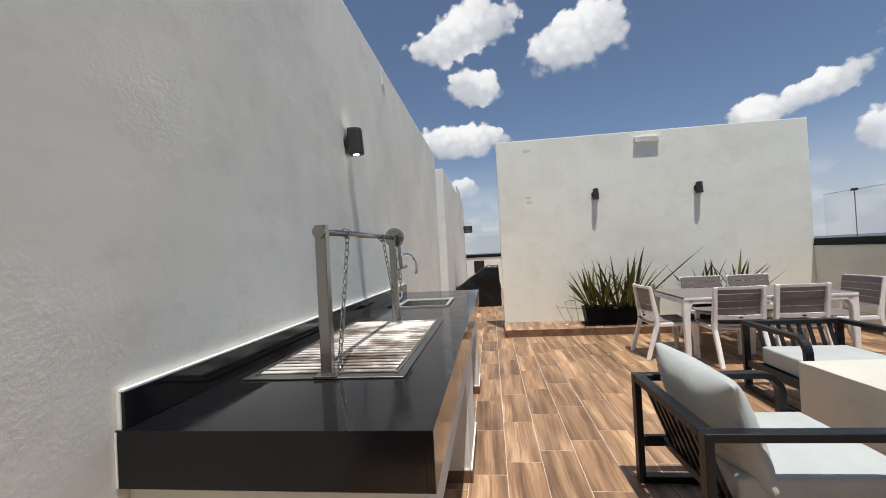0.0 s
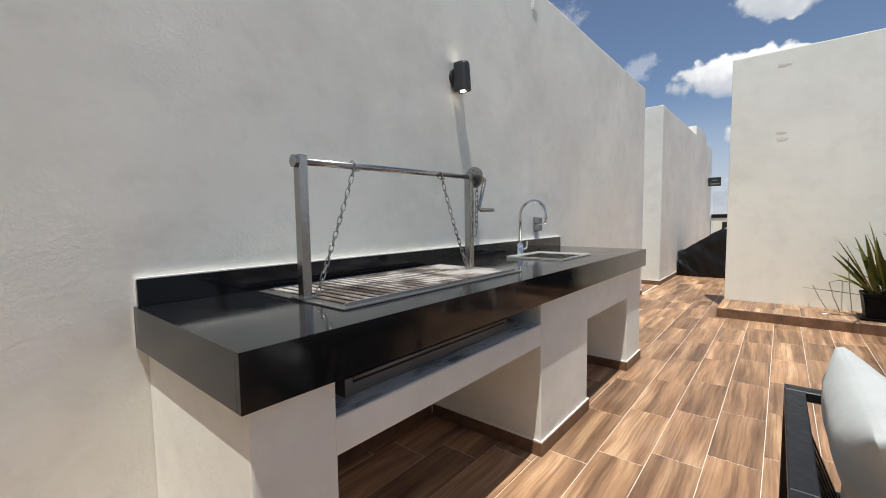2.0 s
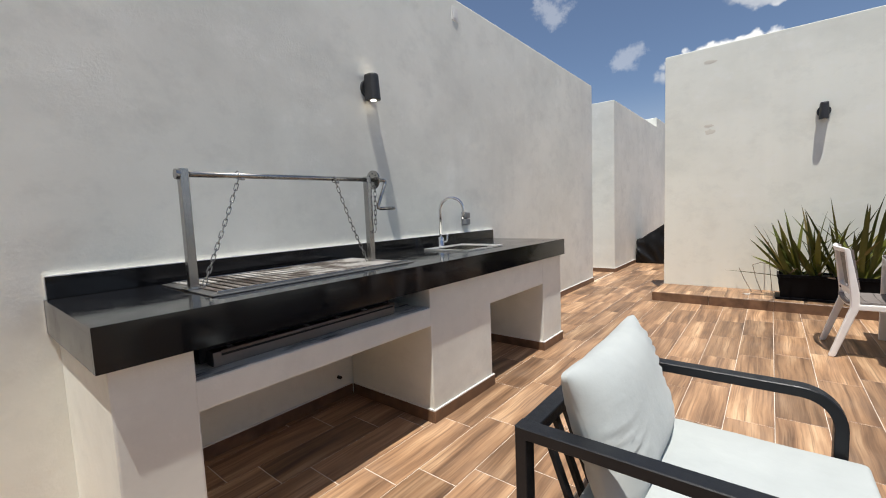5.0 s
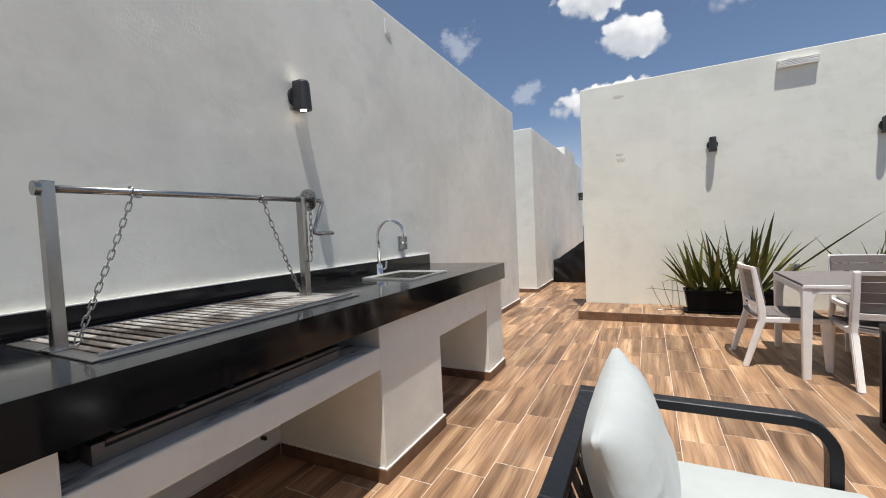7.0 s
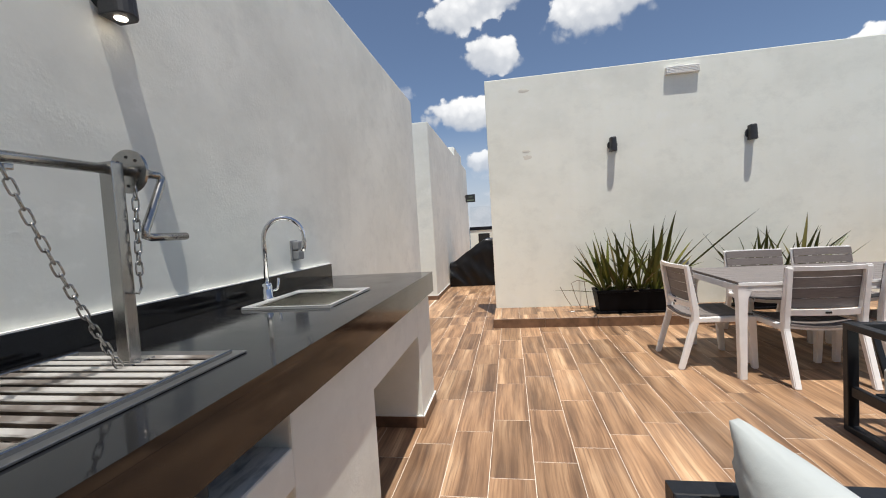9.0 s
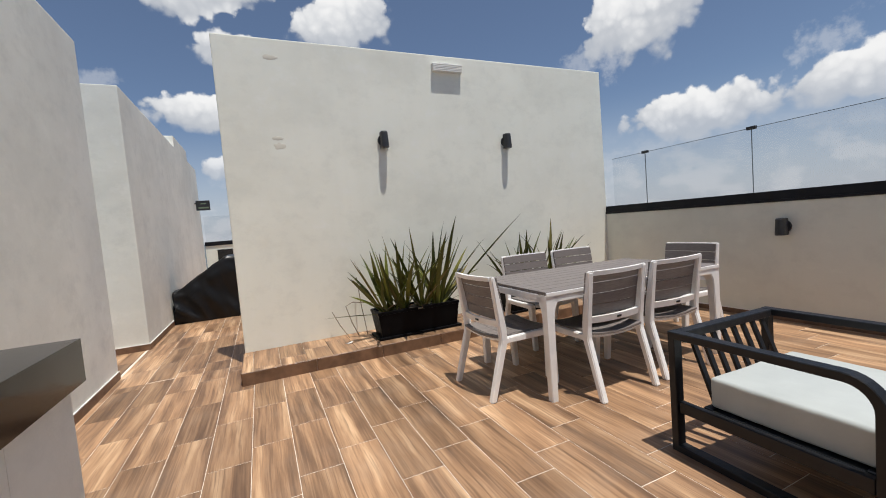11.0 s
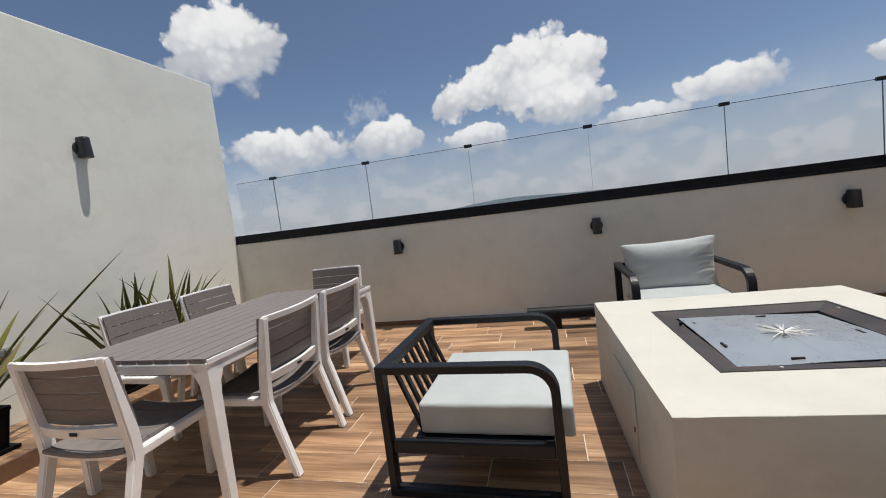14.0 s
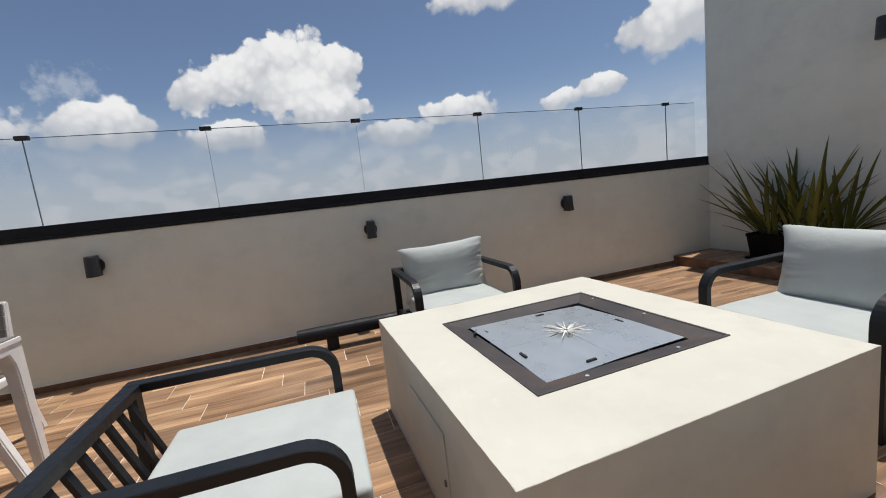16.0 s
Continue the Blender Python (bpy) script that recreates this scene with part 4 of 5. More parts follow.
        z = rng.uniform(-0.004, 0.012)
        ray = tube(bmesh.new(), [(0.010 * math.cos(a), 0.010 * math.sin(a), h - 0.004), (r * math.cos(a), r * math.sin(a), h - 0.002 + z)], 0.0030, 5, scale_at=lambda u: 1 - 0.55 * u)
        part("flame_fin", ray, CAULK if k % 5 else DULL, root, "white ash-coated metal fin")
    for x, y, w, d in ((0.24, 0.285, 0.024, 0.005), (-0.10, 0.285, 0.024, 0.005), (0.285, -0.05, 0.005, 0.022), (-0.285, 0.1, 0.005, 0.022), (-0.02, -0.285, 0.024, 0.005)):
        part("slot", a_box(x - w, x + w, y - d, y + d, h - 0.028, h - 0.0135), DARK, root)
    part("valve_key", tube(bmesh.new(), [(0.222, 0.352, h - 0.016), (0.222, 0.352, h - 0.004), (0.214, 0.356, h - 0.001), (0.190, 0.360, h - 0.001)], 0.007, 8), DARK, root, "small black gas valve key")
    for x, y in ((0.30, -0.406), (-0.05, -0.406), (-0.406, 0.22), (-0.406, -0.2)):
        part("screw", tube(bmesh.new(), [(x, y, h - 0.003), (x, y, h + 0.002)], 0.007, 8), SINK_STEEL, root)
    hatch = part("hatch", a_box(-0.26, 0.16, hy + 0.0005, hy + 0.005, 0.06, 0.41, bevel=0.002), PIT_WHITE, root, "cream painted access hatch")
    part("latch", a_box(-0.243, -0.231, hy + 0.005, hy + 0.012, 0.20, 0.222, bevel=0.002), DULL, hatch)
    return root


fire_pit()


# ---- armchairs ----
def cushion_bm(sx, sy, sz, puff, power=5.0, n=14):
    """A soft box: a subdivided cube with rounded sides and a swollen middle."""
    bm = bmesh.new()
    bmesh.ops.create_cube(bm, size=2.0)
    bmesh.ops.subdivide_edges(bm, edges=bm.edges[:], cuts=n, use_grid_fill=True)
    for v in bm.verts:
        x, y, z = v.co
        l = (abs(x) ** power + abs(y) ** power + abs(z) ** power) ** (1 / power)
        x, y, z = x / l, y / l, z / l
        swell = (1 - x * x) * (1 - y * y)
        v.co = Vector((x * sx / 2, y * sy / 2, z * (sz / 2 + puff * swell)))
        v.co += noise.noise_vector(v.co * 9) * 0.004
    return bm


def pillow_bm(sx, sy, sz):
    """Pointed corners and a thin seam; x wide, y tall, z thick."""
    bm = bmesh.new()
    bmesh.ops.create_cube(bm, size=2.0)
    bmesh.ops.subdivide_edges(bm, edges=bm.edges[:], cuts=34, use_grid_fill=True)
    for v in bm.verts:
        x, y, z = v.co
        l = (abs(x) ** 24 + abs(y) ** 24 + abs(z) ** 24) ** (1 / 24)
        x, y, z = x / l, y / l, z / l
        full = (max(0.0, 1 - abs(x) ** 3.6) ** 0.62) * (max(0.0, 1 - abs(y) ** 3.4) ** 0.6)
        depth = 0.06 + 0.94 * full
        wx = 1 - 0.085 * (1 - y * y)
        wy = 1 - 0.055 * (1 - x * x)
        pucker = max(0.0, noise.noise((3.1 + (1.7 if x > 0 else 0.0), y * 2.4, 0.5)) + 0.35)
        crease = 0.042 * abs(x) ** 3 * (1 - abs(x) ** 9) * pucker * math.sin(34 * y + 7 * noise.noise((x * 2, y * 3, 0))) * (1 - abs(y) ** 4)
        ear = 1 + 0.012 * (abs(x) * abs(y)) ** 5
        v.co = Vector((x * sx / 2 * wx * ear, y * sy / 2 * wy * ear, z * sz / 2 * depth + crease * (1 if z > 0 else -1) * full ** 0.4))
        v.co += noise.noise_vector(v.co * 6) * 0.005
    return bm


ARM_W, ARM_D, ARM_H = 0.815, 0.80, 0.615


def side_frame_bm(y0, y1):
    t, R = 0.036, 0.125
    d, h = ARM_D, ARM_H
    def loop(e):
        pts = [(e, e), (e, h - e)]
        r = R - e
        for k in range(9):
            a = math.pi / 2 * (1 - k / 8)
            pts.append((d - R + r * math.cos(a), h - R + r * math.sin(a)))
        pts.append((d - e, e))
        return pts
    outer, inner = loop(0.0), loop(t)
    bm = bmesh.new()
    n = len(outer)
    rows = [[bm.verts.new((x, y, z)) for x, z in ring] for y in (y0, y1) for ring in (outer, inner)]
    oa, ia, ob2, ib2 = rows
    for k in range(n):
        q = (k + 1) % n
        bm.faces.new((oa[k], oa[q], ob2[q], ob2[k]))
        bm.faces.new((ia[k], ia[q], ib2[q], ib2[k]))
        bm.faces.new((oa[k], oa[q], ia[q], ia[k]))
        bm.faces.new((ob2[k], ob2[q], ib2[q], ib2[k]))
    bmesh.ops.recalc_face_normals(bm, faces=bm.faces[:])
    bmesh.ops.bevel(bm, geom=[e for e in bm.edges if abs(e.verts[0].co.y - e.verts[1].co.y) < 1e-6], offset=0.003, segments=1, affect="EDGES")
    return bm


def armchair(m, pillow=True, lean=17, aside=0.0, sag=0.0):
    label = "anthracite metal lounge armchair with pale grey " + ("cushion and back pillow" if pillow else "cushion and bare slatted back")
    root = thing("armchair", m, label, "armchair", "armchairs round the fire pit")
    w, d, h, b = ARM_W, ARM_D, ARM_H, 0.056
    part("side_frame", side_frame_bm(-w / 2, -w / 2 + b), ANTHRACITE, root)
    part("side_frame", side_frame_bm(w / 2 - b, w / 2), ANTHRACITE, root)
    part("top_rail", a_box(0.0, 0.058, -w / 2 + b, w / 2 - b, h - 0.040, h - 0.0005, bevel=0.003, segments=1), ANTHRACITE, root)
    for s in (-1, 1):
        y0, y1 = (s * (w / 2 - b + 0.012), s * (w / 2 - 0.012))
        part("seat_rail", a_box(0.041, d - 0.041, min(y0, y1), max(y0, y1), 0.205, 0.262, bevel=0.003, segments=1), ANTHRACITE, root)
    part("front_rail", a_box(d - 0.08, d - 0.042, -w / 2 + b, w / 2 - b, 0.215, 0.262, bevel=0.003, segments=1), ANTHRACITE, root)
    part("back_rail", a_box(0.135, 0.18, -w / 2 + b, w / 2 - b, 0.222, 0.262, bevel=0.003, segments=1), ANTHRACITE, root)
    part("seat_panel", a_box(0.181, d - 0.082, -w / 2 + b - 0.004, w / 2 - b + 0.004, 0.236, 0.258), ANTHRACITE, root)
    slat = bmesh.new()
    prism(slat, [(0.030, h - 0.041), (0.046, h - 0.041), (0.162, 0.262), (0.146, 0.262)], -0.014, 0.014)
    slat_mesh = mesh_of("back_slat", slat, ANTHRACITE)
    for k in range(8):
        sharing("back_slat", slat_mesh, root, pose(0, -0.285 + 0.0815 * k, 0))
    cush = a_box(-0.345, 0.345, -0.333, 0.333, -0.073, 0.073, bevel=0.021, segments=4)
    bmesh.ops.subdivide_edges(cush, edges=[e for e in cush.edges if e.calc_length() > 0.1], cuts=7, use_grid_fill=True)
    for v in cush.verts:
        v.co.z += (0.010 * (1 - (v.co.x / 0.345) ** 2) * (1 - (v.co.y / 0.333) ** 2) if v.co.z > 0.05 else 0.0) + 0.003 * noise.noise(v.co * 8)
        v.co.y += 0.004 * noise.noise(v.co * 7 + Vector((5, 0, 0)))
    seat = part("seat_cushion", cush, FABRIC, root, "pale grey seat cushion", smooth=True)
    seat.matrix_basis = pose(0.502, 0, 0.337)
    tab = part("label_tab", a_box(0.343, 0.3485, 0.27, 0.288, -0.035, 0.02), PLATE, seat)
    if pillow:
        back = part("back_pillow", pillow_bm(0.745, 0.46, 0.20), FABRIC, root, "pale grey back pillow", smooth=True)
        # lean against the slats: local x across, y up, z towards the sitter
        back.matrix_basis = Matrix.Translation((0.205 + 0.0024 * (17 - lean), aside, 0.574)) @ Matrix.Rotation(radians(sag), 4, "X") @ Matrix.Rotation(radians(-lean), 4, "Y") @ Matrix(((0, 0, 1, 0), (1, 0, 0, 0), (0, 1, 0, 0), (0, 0, 0, 1)))
    return root


armchair(pose(0.982, 2.440, 0, 0, 0, 0.4), sag=0.5)
armchair(pose(2.848, 4.372, 0, 0, 0, -91.4), False)
armchair(pose(4.86, 2.585, 0, 0, 0, 180), lean=4, sag=1.5)
armchair(pose(2.735, 0.735, 0, 0, 0, 90), lean=9, aside=0.025)


# ---- dining set ----
def dining_table():
    root = thing("dining_table", pose(3.149, 5.582, 0, 0, 0, -2.0), "rectangular outdoor table with taupe slats and white legs", "table")
    hx, hy, h = 0.845, 0.485, 0.74
    n = 9
    w = (2 * hy - 0.012) / n
    slat = a_box(-hx + 0.004, hx - 0.004, -w / 2 + 0.0045, w / 2 - 0.0045, h - 0.021, h, bevel=0.0015, segments=1)
    mesh = mesh_of("top_slat", slat, TABLE_TAUPE)
    # Added unseen panel: blocks sun between the slats and darkens the grooves.
    part("sun_stop_panel", a_box(-hx + 0.012, hx - 0.012, -hy + 0.032, hy - 0.032, h - 0.030, h - 0.0225), DARK, root, "added dark panel that stops sun through the slats")
    for k in range(n):
        sharing("top_slat", mesh, root, pose(0, -hy + 0.006 + w * (k + 0.5), 0))
    for s in (-1, 1):
        part("apron", a_box(-hx + 0.05, hx - 0.05, min(s * hy, s * (hy - 0.03)), max(s * hy, s * (hy - 0.03)), h - 0.075, h - 0.023, bevel=0.006), WHITE_RESIN, root)
        part("apron", a_box(min(s * hx, s * (hx - 0.03)), max(s * hx, s * (hx - 0.03)), -hy + 0.05, hy - 0.05, h - 0.075, h - 0.023, bevel=0.006), WHITE_RESIN, root)
        part("edge_rim", a_box(-hx, hx, min(s * hy, s * (hy + 0.006)), max(s * hy, s * (hy + 0.006)), h - 0.03, h - 0.003, bevel=0.003, segments=1), WHITE_RESIN, root)
    for sx in (-1, 1):
        for sy in (-1, 1):
            bm = bmesh.new()
            rows = []
            for z, a, o in ((0, 0.050, 0.0), (0.55, 0.062, 0.0), (h - 0.13, 0.068, 0.0), (h - 0.06, 0.10, 0.0), (h - 0.0235, 0.115, 0.0)):
                x0, y0 = sx * hx, sy * hy
                rows.append([bm.verts.new((x0 - sx * p * a, y0 - sy * q * a, z)) for p, q in ((0, 0), (1, 0), (1, 1), (0, 1))])
            for p, q in zip(rows, rows[1:]):
                for k in range(4):
                    bm.faces.new((p[k], p[(k + 1) % 4], q[(k + 1) % 4], q[k]))
            bm.faces.new(rows[0])
            bm.faces.new(rows[-1])
            bmesh.ops.bevel(bm, geom=[e for e in bm.edges if abs(e.verts[0].co.z - e.verts[1].co.z) > 0.01], offset=0.006, segments=2, affect="EDGES")
            part("leg", bm, WHITE_RESIN, root)
    return root


dining_table()


def rod(bm, a, b, w, t, w2=None, t2=None):
    """A straight bar of rectangular section; w across y, t across x."""
    a, b = Vector(a), Vector(b)
    w2, t2 = w2 or w, t2 or t
    lo = [bm.verts.new(a + Vector((sx * t / 2, sy * w / 2, 0))) for sx, sy in ((-1, -1), (1, -1), (1, 1), (-1, 1))]
    hi = [bm.verts.new(b + Vector((sx * t2 / 2, sy * w2 / 2, 0))) for sx, sy in ((-1, -1), (1, -1), (1, 1), (-1, 1))]
    for k in range(4):
        bm.faces.new((lo[k], lo[(k + 1) % 4], hi[(k + 1) % 4], hi[k]))
    bm.faces.new(lo)
    bm.faces.new(hi)


def dining_chair():
    """Faces +x; origin on the floor midway between the back feet."""
    root = thing("dining_chair", pose(0, 0, 0), "outdoor dining chair with white frame and taupe slatted seat and back", "chair", "chairs round the table")
    W = 0.53
    y = W / 2 - 0.022
    kink, top = (0.135, 0.46), (0.072, 0.858)
    for s in (-1, 1):
        leg = bmesh.new()
        prism(leg, [(0.0, 0.0), (0.040, 0.0), (kink[0] + 0.030, kink[1] - 0.06), (kink[0] + 0.026, kink[1] + 0.05), (top[0] + 0.026, top[1] - 0.01), (top[0] + 0.018, top[1]), (top[0], top[1]), (top[0] - 0.004, top[1] - 0.01), (kink[0] - 0.024, kink[1] + 0.02), (kink[0] - 0.022, kink[1] - 0.06)], s * y - 0.022, s * y + 0.022)
        bmesh.ops.recalc_face_normals(leg, faces=leg.faces[:])
        bmesh.ops.bevel(leg, geom=leg.edges[:], offset=0.006, segments=2, affect="EDGES")
        part("back_leg", leg, WHITE_RESIN, root)
        front = bmesh.new()
        prism(front, [(0.555, 0.0), (0.595, 0.0), (0.585, 0.41), (0.57, 0.43), (0.515, 0.43), (0.52, 0.39)], s * y - 0.022, s * y + 0.022)
        bmesh.ops.recalc_face_normals(front, faces=front.faces[:])
        bmesh.ops.bevel(front, geom=front.edges[:], offset=0.006, segments=2, affect="EDGES")
        part("front_leg", front, WHITE_RESIN, root)
        rail = bmesh.new()
        prism(rail, [(0.14, 0.385), (0.53, 0.385), (0.53, 0.43), (0.14, 0.425)], s * y - 0.019, s * y + 0.019)
        bmesh.ops.bevel(rail, geom=rail.edges[:], offset=0.005, segments=2, affect="EDGES")
        part("side_rail", rail, WHITE_RESIN, root)
    def curved(name, x_at, z0, z1, thick, bow, material, half=y - 0.02, n=10):
        bm = bmesh.new()
        rows = []
        for k in range(n + 1):
            v = -half + 2 * half * k / n
            off = bow * (1 - (v / half) ** 2)
            x0, x1 = x_at(z0) - off, x_at(z1) - off
            rows.append([bm.verts.new(p) for p in ((x0 - thick / 2, v, z0), (x0 + thick / 2, v, z0), (x1 + thick / 2, v, z1), (x1 - thick / 2, v, z1))])
        for p, q in zip(rows, rows[1:]):
            for k in range(4):
                bm.faces.new((p[k], p[(k + 1) % 4], q[(k + 1) % 4], q[k]))
        bm.faces.new(rows[0])
        bm.faces.new(rows[-1])
        part(name, bm, material, root)
    back_x = lambda z: kink[0] + (top[0] - kink[0]) * (z - kink[1]) / (top[1] - kink[1]) + 0.006
    curved("top_rail", back_x, 0.825, 0.855, 0.026, 0.028, WHITE_RESIN)
    curved("lower_rail", back_x, 0.50, 0.545, 0.026, 0.028, WHITE_RESIN)
    for k in range(4):
        z0 = 0.547 + 0.0765 * k
        curved("back_slat", lambda z: back_x(z) + 0.030, z0, z0 + 0.071, 0.012, 0.028, TAUPE, half=y + 0.012)
    part("maker_plate", a_box(back_x(0.52) - 0.0475, back_x(0.52) - 0.0425, -0.02, 0.02, 0.516, 0.530, bevel=0.001, segments=1), DARK, root)
    def dip(name, x0, x1, z, material, thick=0.014, n=10, half=y - 0.018):
        bm = bmesh.new()
        rows = []
        for k in range(n + 1):
            v = -half + 2 * half * k / n
            off = 0.020 * (1 - (v / half) ** 2)
            rows.append([bm.verts.new(p) for p in ((x0, v, z - off - thick), (x1, v, z - off - thick), (x1, v, z - off), (x0, v, z - off))])
        for p, q in zip(rows, rows[1:]):
            for k in range(4):
                bm.faces.new((p[k], p[(k + 1) % 4], q[(k + 1) % 4], q[k]))
        bm.faces.new(rows[0])
        bm.faces.new(rows[-1])
        part(name, bm, material, root)
    for k in range(5):
        x0 = 0.135 + 0.090 * k
        dip("seat_slat", x0, x0 + 0.086, 0.442, TAUPE)
    dip("seat_slat", 0.104, 0.131, 0.440, TAUPE, 0.014)
    dip("seat_edge", 0.112, 0.132, 0.4255, WHITE_RESIN, 0.016)
    dip("seat_edge", 0.588, 0.600, 0.436, WHITE_RESIN, 0.03)
    return root


CHAIR = dining_chair()
CHAIR.matrix_basis = pose(1.935, 5.60, 0, 0, 0, 2)
for x, y, turn in ((2.80, 4.925, 90), (3.425, 4.945, 89), (3.13, 6.62, -93), (3.74, 6.60, -91), (4.60, 5.66, 180)):
    copy_thing(CHAIR, pose(x, y, 0, 0, 0, turn))


# ---- planters ----
def leaf_meshes():
    """Stiff strap leaves, folded along the middle, that bend over more and more."""
    made = []
    for droop in (0.03, 0.10, 0.22, 0.42):
        bm = bmesh.new()
        n = 11
        rows = []
        for k in range(n + 1):
            u = k / n
            half = 0.0205 * (0.62 + 0.38 * min(1.0, u / 0.3)) * (1 - max(0.0, (u - 0.48) / 0.52) ** 1.7) + 0.0006
            x = droop * u ** 2.3
            z = math.sqrt(max(0.0, 1 - 0.6 * droop * u)) * u
            y = 0.012 * math.sin(4.0 * u + droop * 30)
            rows.append([bm.verts.new((x - 0.42 * half, y - half, z)), bm.verts.new((x + 0.2 * half, y, z)), bm.verts.new((x - 0.42 * half, y + half, z))])
        for p, q in zip(rows, rows[1:]):
            for k in range(2):
                bm.faces.new((p[k], p[k + 1], q[k + 1], q[k]))
        made.append(mesh_of("leaf", bm, LEAF, True))
    return made


LEAVES = leaf_meshes()
DEAD = LEAVES[2].copy()
DEAD.materials[0] = DRY_LEAF


def planter(m, seed, leaves, tall, wide=0.92, extra=(), heights=(0.86, 0.88, 0.92, 1.06)):
    root = thing("planter", m, "black plastic trough planter with spiky sword-leaf plants on the step", "planter", "terrace planters")
    hx, hy, h = wide / 2, 0.15, 0.285
    bm = bmesh.new()
    def ring(sx, sy, z):
        return [bm.verts.new((x * sx, y * sy, z)) for x, y in ((-1, -1), (1, -1), (1, 1), (-1, 1))]
    rows = [ring(hx - 0.03, hy - 0.02, 0.022), ring(hx, hy, h - 0.03), ring(hx + 0.006, hy + 0.006, h - 0.028), ring(hx + 0.006, hy + 0.006, h), ring(hx - 0.014, hy - 0.014, h), ring(hx - 0.02, hy - 0.02, h - 0.06)]
    for p, q in zip(rows, rows[1:]):
        for k in range(4):
            bm.faces.new((p[k], p[(k + 1) % 4], q[(k + 1) % 4], q[k]))
    bm.faces.new(rows[0])
    part("trough", bm, BLACK_PLASTIC, root)
    part("saucer", a_box(-hx - 0.015, hx + 0.015, -hy - 0.012, hy + 0.012, 0.001, 0.026, bevel=0.006), BLACK_PLASTIC, root)
    soil = cushion_bm(wide - 0.05, 0.25, 0.06, 0.01, 8, 8)
    s = part("soil", soil, SOIL, root)
    s.matrix_basis = pose(0, 0, h - 0.055)
    part("maker_plate", a_box(-0.03, 0.03, -hy - 0.0095, -hy - 0.0055, h - 0.022, h - 0.006), STEEL, root)
    rng = random.Random(seed)
    clumps = [(-0.31, 0.0), (-0.12, 0.03), (0.07, -0.02), (0.28, 0.01)]
    for k in range(leaves):
        cx, cy = clumps[k % 4]
        fan = rng.uniform(-1, 1)
        bx, by = cx + 0.05 * fan + rng.gauss(0, 0.02), max(-0.1, min(0.1, cy + rng.gauss(0, 0.03)))
        sway = math.tan(radians(31 * fan + 14 * bx / 0.3 + rng.gauss(0, 5)))
        ahead = max(-0.16, math.tan(radians(7 + rng.gauss(0, 13))))
        out, tilt = math.atan2(-ahead, sway), math.atan(math.hypot(sway, ahead))
        length = tall * heights[k % 4] * rng.uniform(0.55, 1.04) * (1.0 - 0.14 * abs(fan))
        width = rng.uniform(0.72, 1.3)
        mesh = LEAVES[min(3, int(abs(fan) * 1.9 + rng.random() * 1.3))]
        mm = Matrix.Translation((bx, by, h - 0.045)) @ Matrix.Rotation(out, 4, "Z") @ Matrix.Rotation(tilt, 4, "Y") @ Matrix.Rotation(radians(rng.uniform(-50, 50)), 4, "Z") @ Matrix.Diagonal((length, width, length, 1))
        sharing("leaf", mesh, root, mm)
    for k in range(7):
        bx = rng.choice((-0.36, -0.3, -0.15, 0.05, 0.33)) + rng.gauss(0, 0.02)
        mm = Matrix.Translation((bx, -0.03, h - 0.04)) @ Matrix.Rotation(radians(rng.uniform(200, 340)), 4, "Z") @ Matrix.Rotation(radians(rng.uniform(20, 62)), 4, "Y") @ Matrix.Diagonal((rng.uniform(0.22, 0.42), 0.6, rng.uniform(0.22, 0.42), 1))
        sharing("dry_leaf", DEAD, root, mm, "brown withered leaf")
    for ox, turn, tilt, length in extra:
        mm = Matrix.Translation((ox, -0.02, h - 0.04)) @ Matrix.Rotation(radians(turn), 4, "Z") @ Matrix.Rotation(radians(tilt), 4, "Y") @ Matrix.Diagonal((length, 0.32, length, 1))
        sharing("leaf", LEAVES[0], root, mm)
    return root


P1 = pose(2.09, 7.12, PLAT_H)
planter(P1, 11, 76, 1.0, 0.90, extra=((0.34, -3, 47, 1.42), (-0.40, 178, 84, 0.56)))
planter(pose(3.72, 7.16, PLAT_H), 23, 46, 0.95, 0.90, extra=((0.36, 4, 50, 0.8), (-0.38, 176, 30, 0.80)))
planter(pose(4.16, -1.08, PLAT_H, 0, 0, 180), 31, 80, 1.05, 0.92, heights=(1.0, 0.95, 1.0, 0.85), extra=((-0.42, 184, 46, 0.95), (-0.40, 180, 76, 0.5), (-0.36, 170, 36, 0.95)))


def dry_stalks():
    root = thing("dry_stalks", pose(1.5, 7.2, PLAT_H), "thin dry bent stalks fallen beside the planter", "dry leaves")
    for pts in (((0.0, 0.1, 0.0), (-0.06, 0.15, 0.16), (-0.10, 0.2, 0.33), (-0.02, 0.22, 0.36), (0.18, 0.1, 0.34)),
                ((-0.10, 0.12, 0.0), (-0.18, 0.2, 0.14), (-0.24, 0.25, 0.28)),
                ((0.10, 0.15, 0.0), (0.07, 0.2, 0.3), (0.05, 0.24, 0.62))):
        part("stalk", tube(bmesh.new(), pts, 0.0045, 6), DRY_LEAF, root)
    return root


dry_stalks()


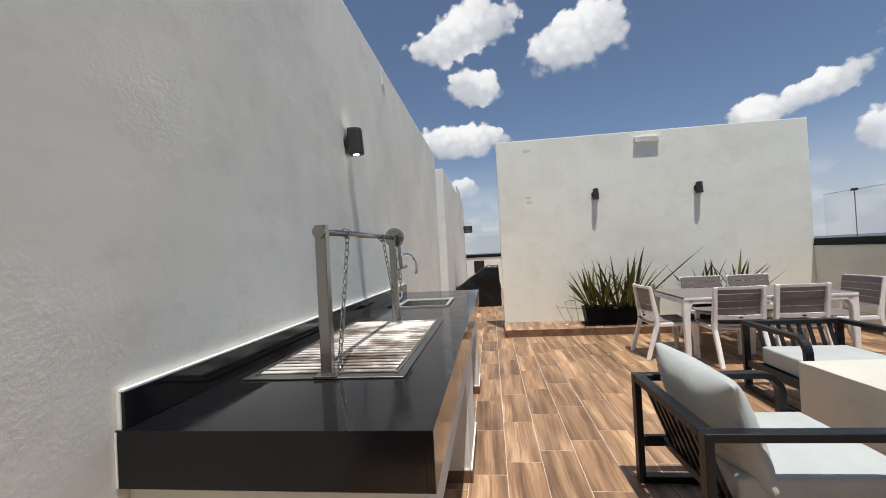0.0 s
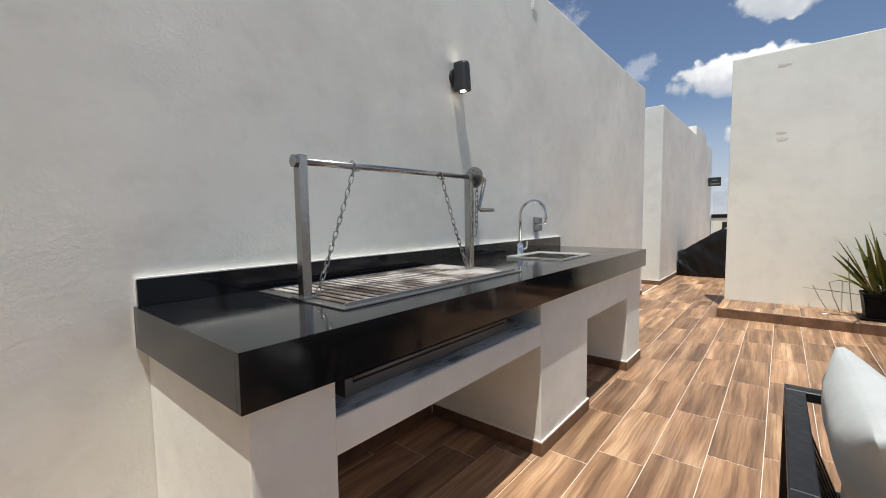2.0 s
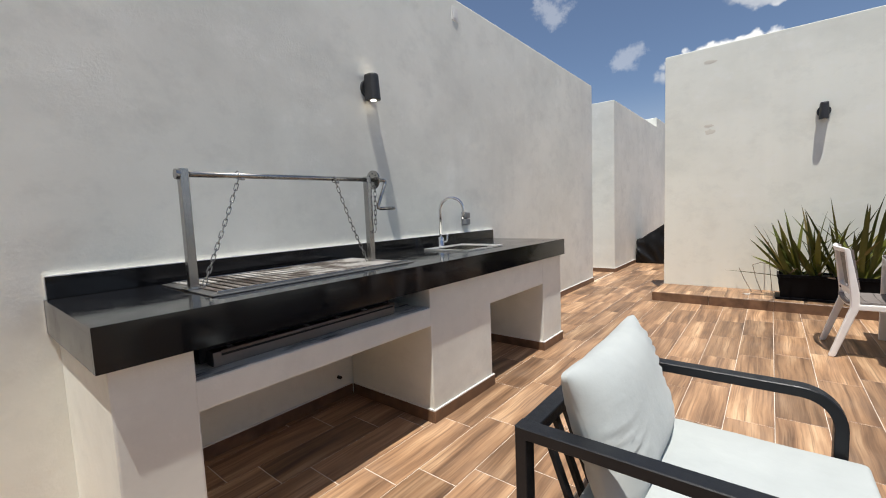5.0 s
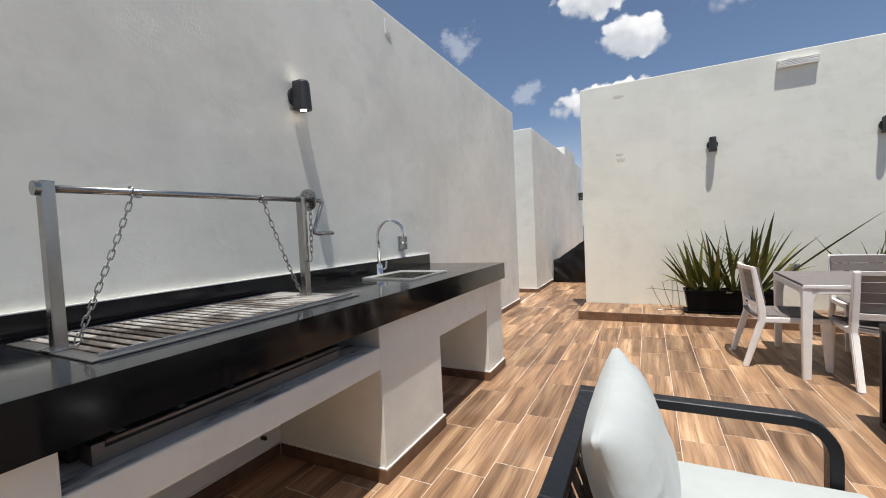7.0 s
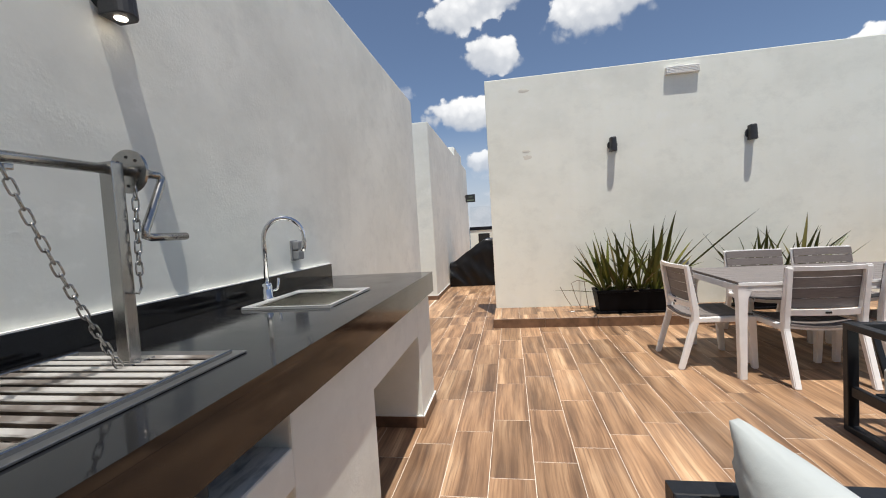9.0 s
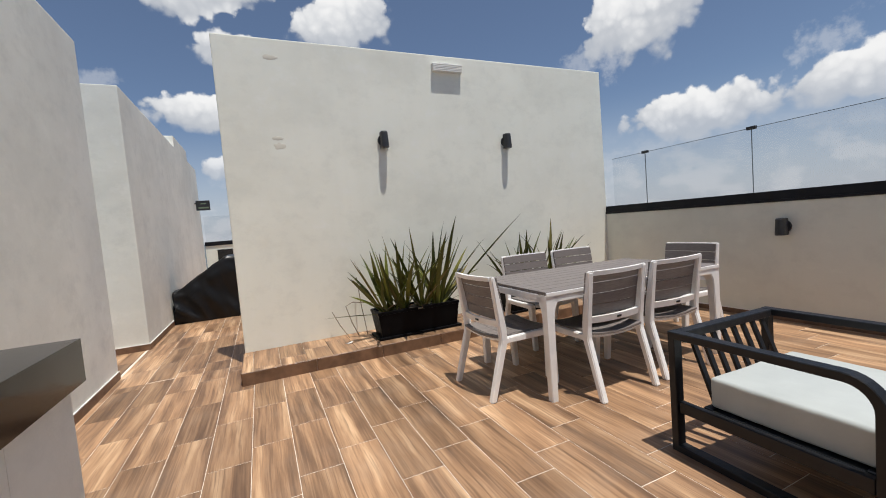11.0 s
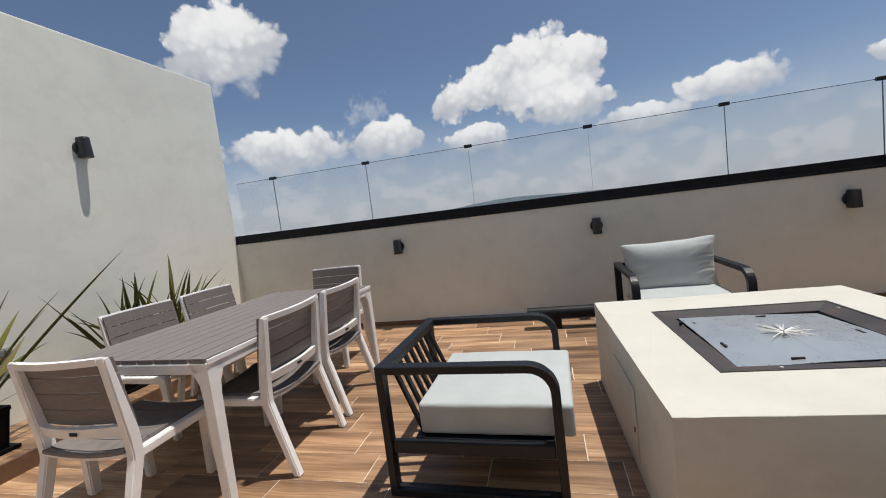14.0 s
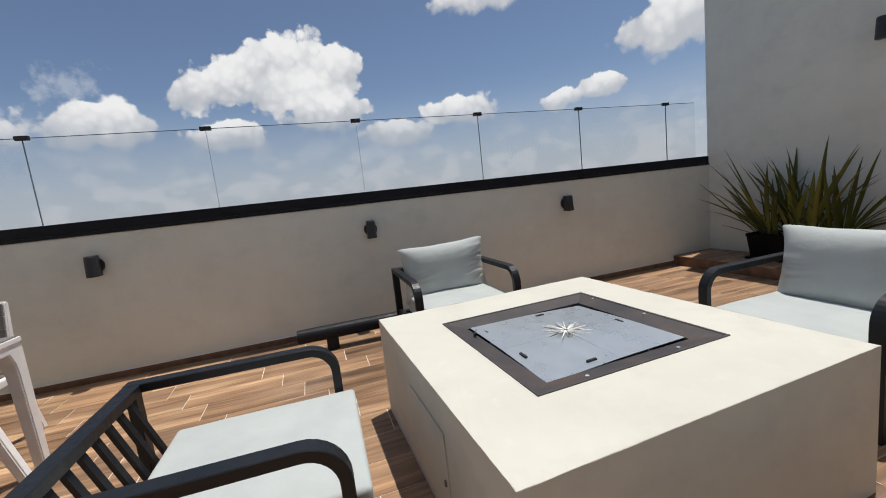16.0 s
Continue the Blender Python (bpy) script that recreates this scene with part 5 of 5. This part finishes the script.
def fallen_flake():
    # Whitish speck on the step, modelled as a flake of paint.
    root = thing("fallen_flake", pose(1.355, 7.13, PLAT_H + 0.0005, 0, 0, 25), "small whitish flake lying on the tiled step", "dry leaf")
    bm = bmesh.new()
    rim = [bm.verts.new((0.05 * math.cos(a) * (1 + 0.2 * math.sin(3 * a)), 0.016 * math.sin(a), 0.006 + 0.006 * math.cos(2 * a))) for a in [math.pi * k / 6 for k in range(12)]]
    low = [bm.verts.new((v.co.x * 0.96, v.co.y * 0.96, v.co.z - 0.0055 if v.co.z > 0.0055 else 0.0)) for v in rim]
    bm.faces.new(rim)
    bm.faces.new(low[::-1])
    for k in range(12):
        bm.faces.new((low[k], low[(k + 1) % 12], rim[(k + 1) % 12], rim[k]))
    part("blade", bm, CAULK, root)
    return root


fallen_flake()


def low_rail():
    root = thing("low_bench", pose(4.925, 3.40, 0), "low black tube bench on short legs beside the parapet", "bench")
    part("beam", tube(bmesh.new(), [(0, -0.62, 0.150), (0, 0.435, 0.150)], 0.060, 20), BLACK_METAL, root, smooth=False)
    for y in (0.16, -0.5):
        part("leg", a_box(-0.045, 0.045, y - 0.05, y + 0.05, 0.0, 0.13, bevel=0.006), BLACK_METAL, root)
    return root


low_rail()


# ---- floor tiles ----
TW, TL, GAP = 0.229, 0.620, 0.0050
tile_cache = {}


def tile_mesh(w, l, material=TILE):
    key = (round(w, 3), round(l, 3))
    if key not in tile_cache:
        bm = bmesh.new()
        add_tile(bm, -w / 2, w / 2, -l / 2, l / 2, 0.0)
        tile_cache[key] = mesh_of("tile", bm, material)
    return tile_cache[key]


def add_tile(bm, x0, x1, y0, y1, z):
    c = 0.0012
    a = [bm.verts.new(p) for p in ((x0, y0, z - 0.008), (x1, y0, z - 0.008), (x1, y1, z - 0.008), (x0, y1, z - 0.008))]
    b = [bm.verts.new(p) for p in ((x0, y0, z - c), (x1, y0, z - c), (x1, y1, z - c), (x0, y1, z - c))]
    t = [bm.verts.new(p) for p in ((x0 + c, y0 + c, z), (x1 - c, y0 + c, z), (x1 - c, y1 - c, z), (x0 + c, y1 - c, z))]
    for lo, hi in ((a, b), (b, t)):
        for k in range(4):
            bm.faces.new((lo[k], lo[(k + 1) % 4], hi[(k + 1) % 4], hi[k]))
    bm.faces.new(t)


def lay(x0, x1, y0, y1, z, parent, near=None):
    """Quarter-staggered wood-look tiles over a rectangle; those in the near stretch are parts of their own."""
    joined = bmesh.new()
    k0, k1 = math.floor((x0 - 0.235) / TW), math.ceil((x1 - 0.235) / TW)
    for k in range(k0, k1):
        a, b = max(x0, 0.235 + TW * k), min(x1, 0.235 + TW * (k + 1))
        if b - a < 0.012:
            continue
        start = 4.88 + 0.155 * k
        j0 = math.floor((y0 - start) / TL)
        y = start + j0 * TL
        while y < y1:
            c, d = max(y0, y), min(y1, y + TL)
            y += TL
            if d - c < 0.012:
                continue
            mx, my = (a + b) / 2, (c + d) / 2
            w, l = b - a - 0.7 * GAP, d - c - GAP
            if near is None or (near[0] < mx < near[1] and near[2] < my < near[3]):
                sharing("tile", tile_mesh(w, l), parent, pose(mx, my, z))
            else:
                add_tile(joined, mx - w / 2, mx + w / 2, my - l / 2, my + l / 2, z)
    if joined.verts:
        ob = part("tiles", joined, TILE_FAR, parent)
        tagged(ob, "", "", "", "stuff")
    else:
        joined.free()


lay(XG + 0.002, XP - 0.002, YR + 0.002, YB - 0.002, 0.0, FLOOR, (-0.3, 3.6, 0.4, 6.9))
lay(XG + 0.002, XP - 0.002, YB - 0.002, 15.7, 0.0, FLOOR, (9, 9, 9, 9))
lay(-2.2, XG - 0.026, 7.87, 8.98, 0.0, bpy.data.objects["recess_floor"], (9, 9, 9, 9))
lay(0.377, XP - 0.002, PLAT_Y - 0.004, YB - 0.002, PLAT_H, STEP, (0.3, 3.6, 6, 8))
lay(0.902, XP - 0.002, YR + 0.002, -0.656, PLAT_H, STEP_SHADE, (9, 9, 9, 9))
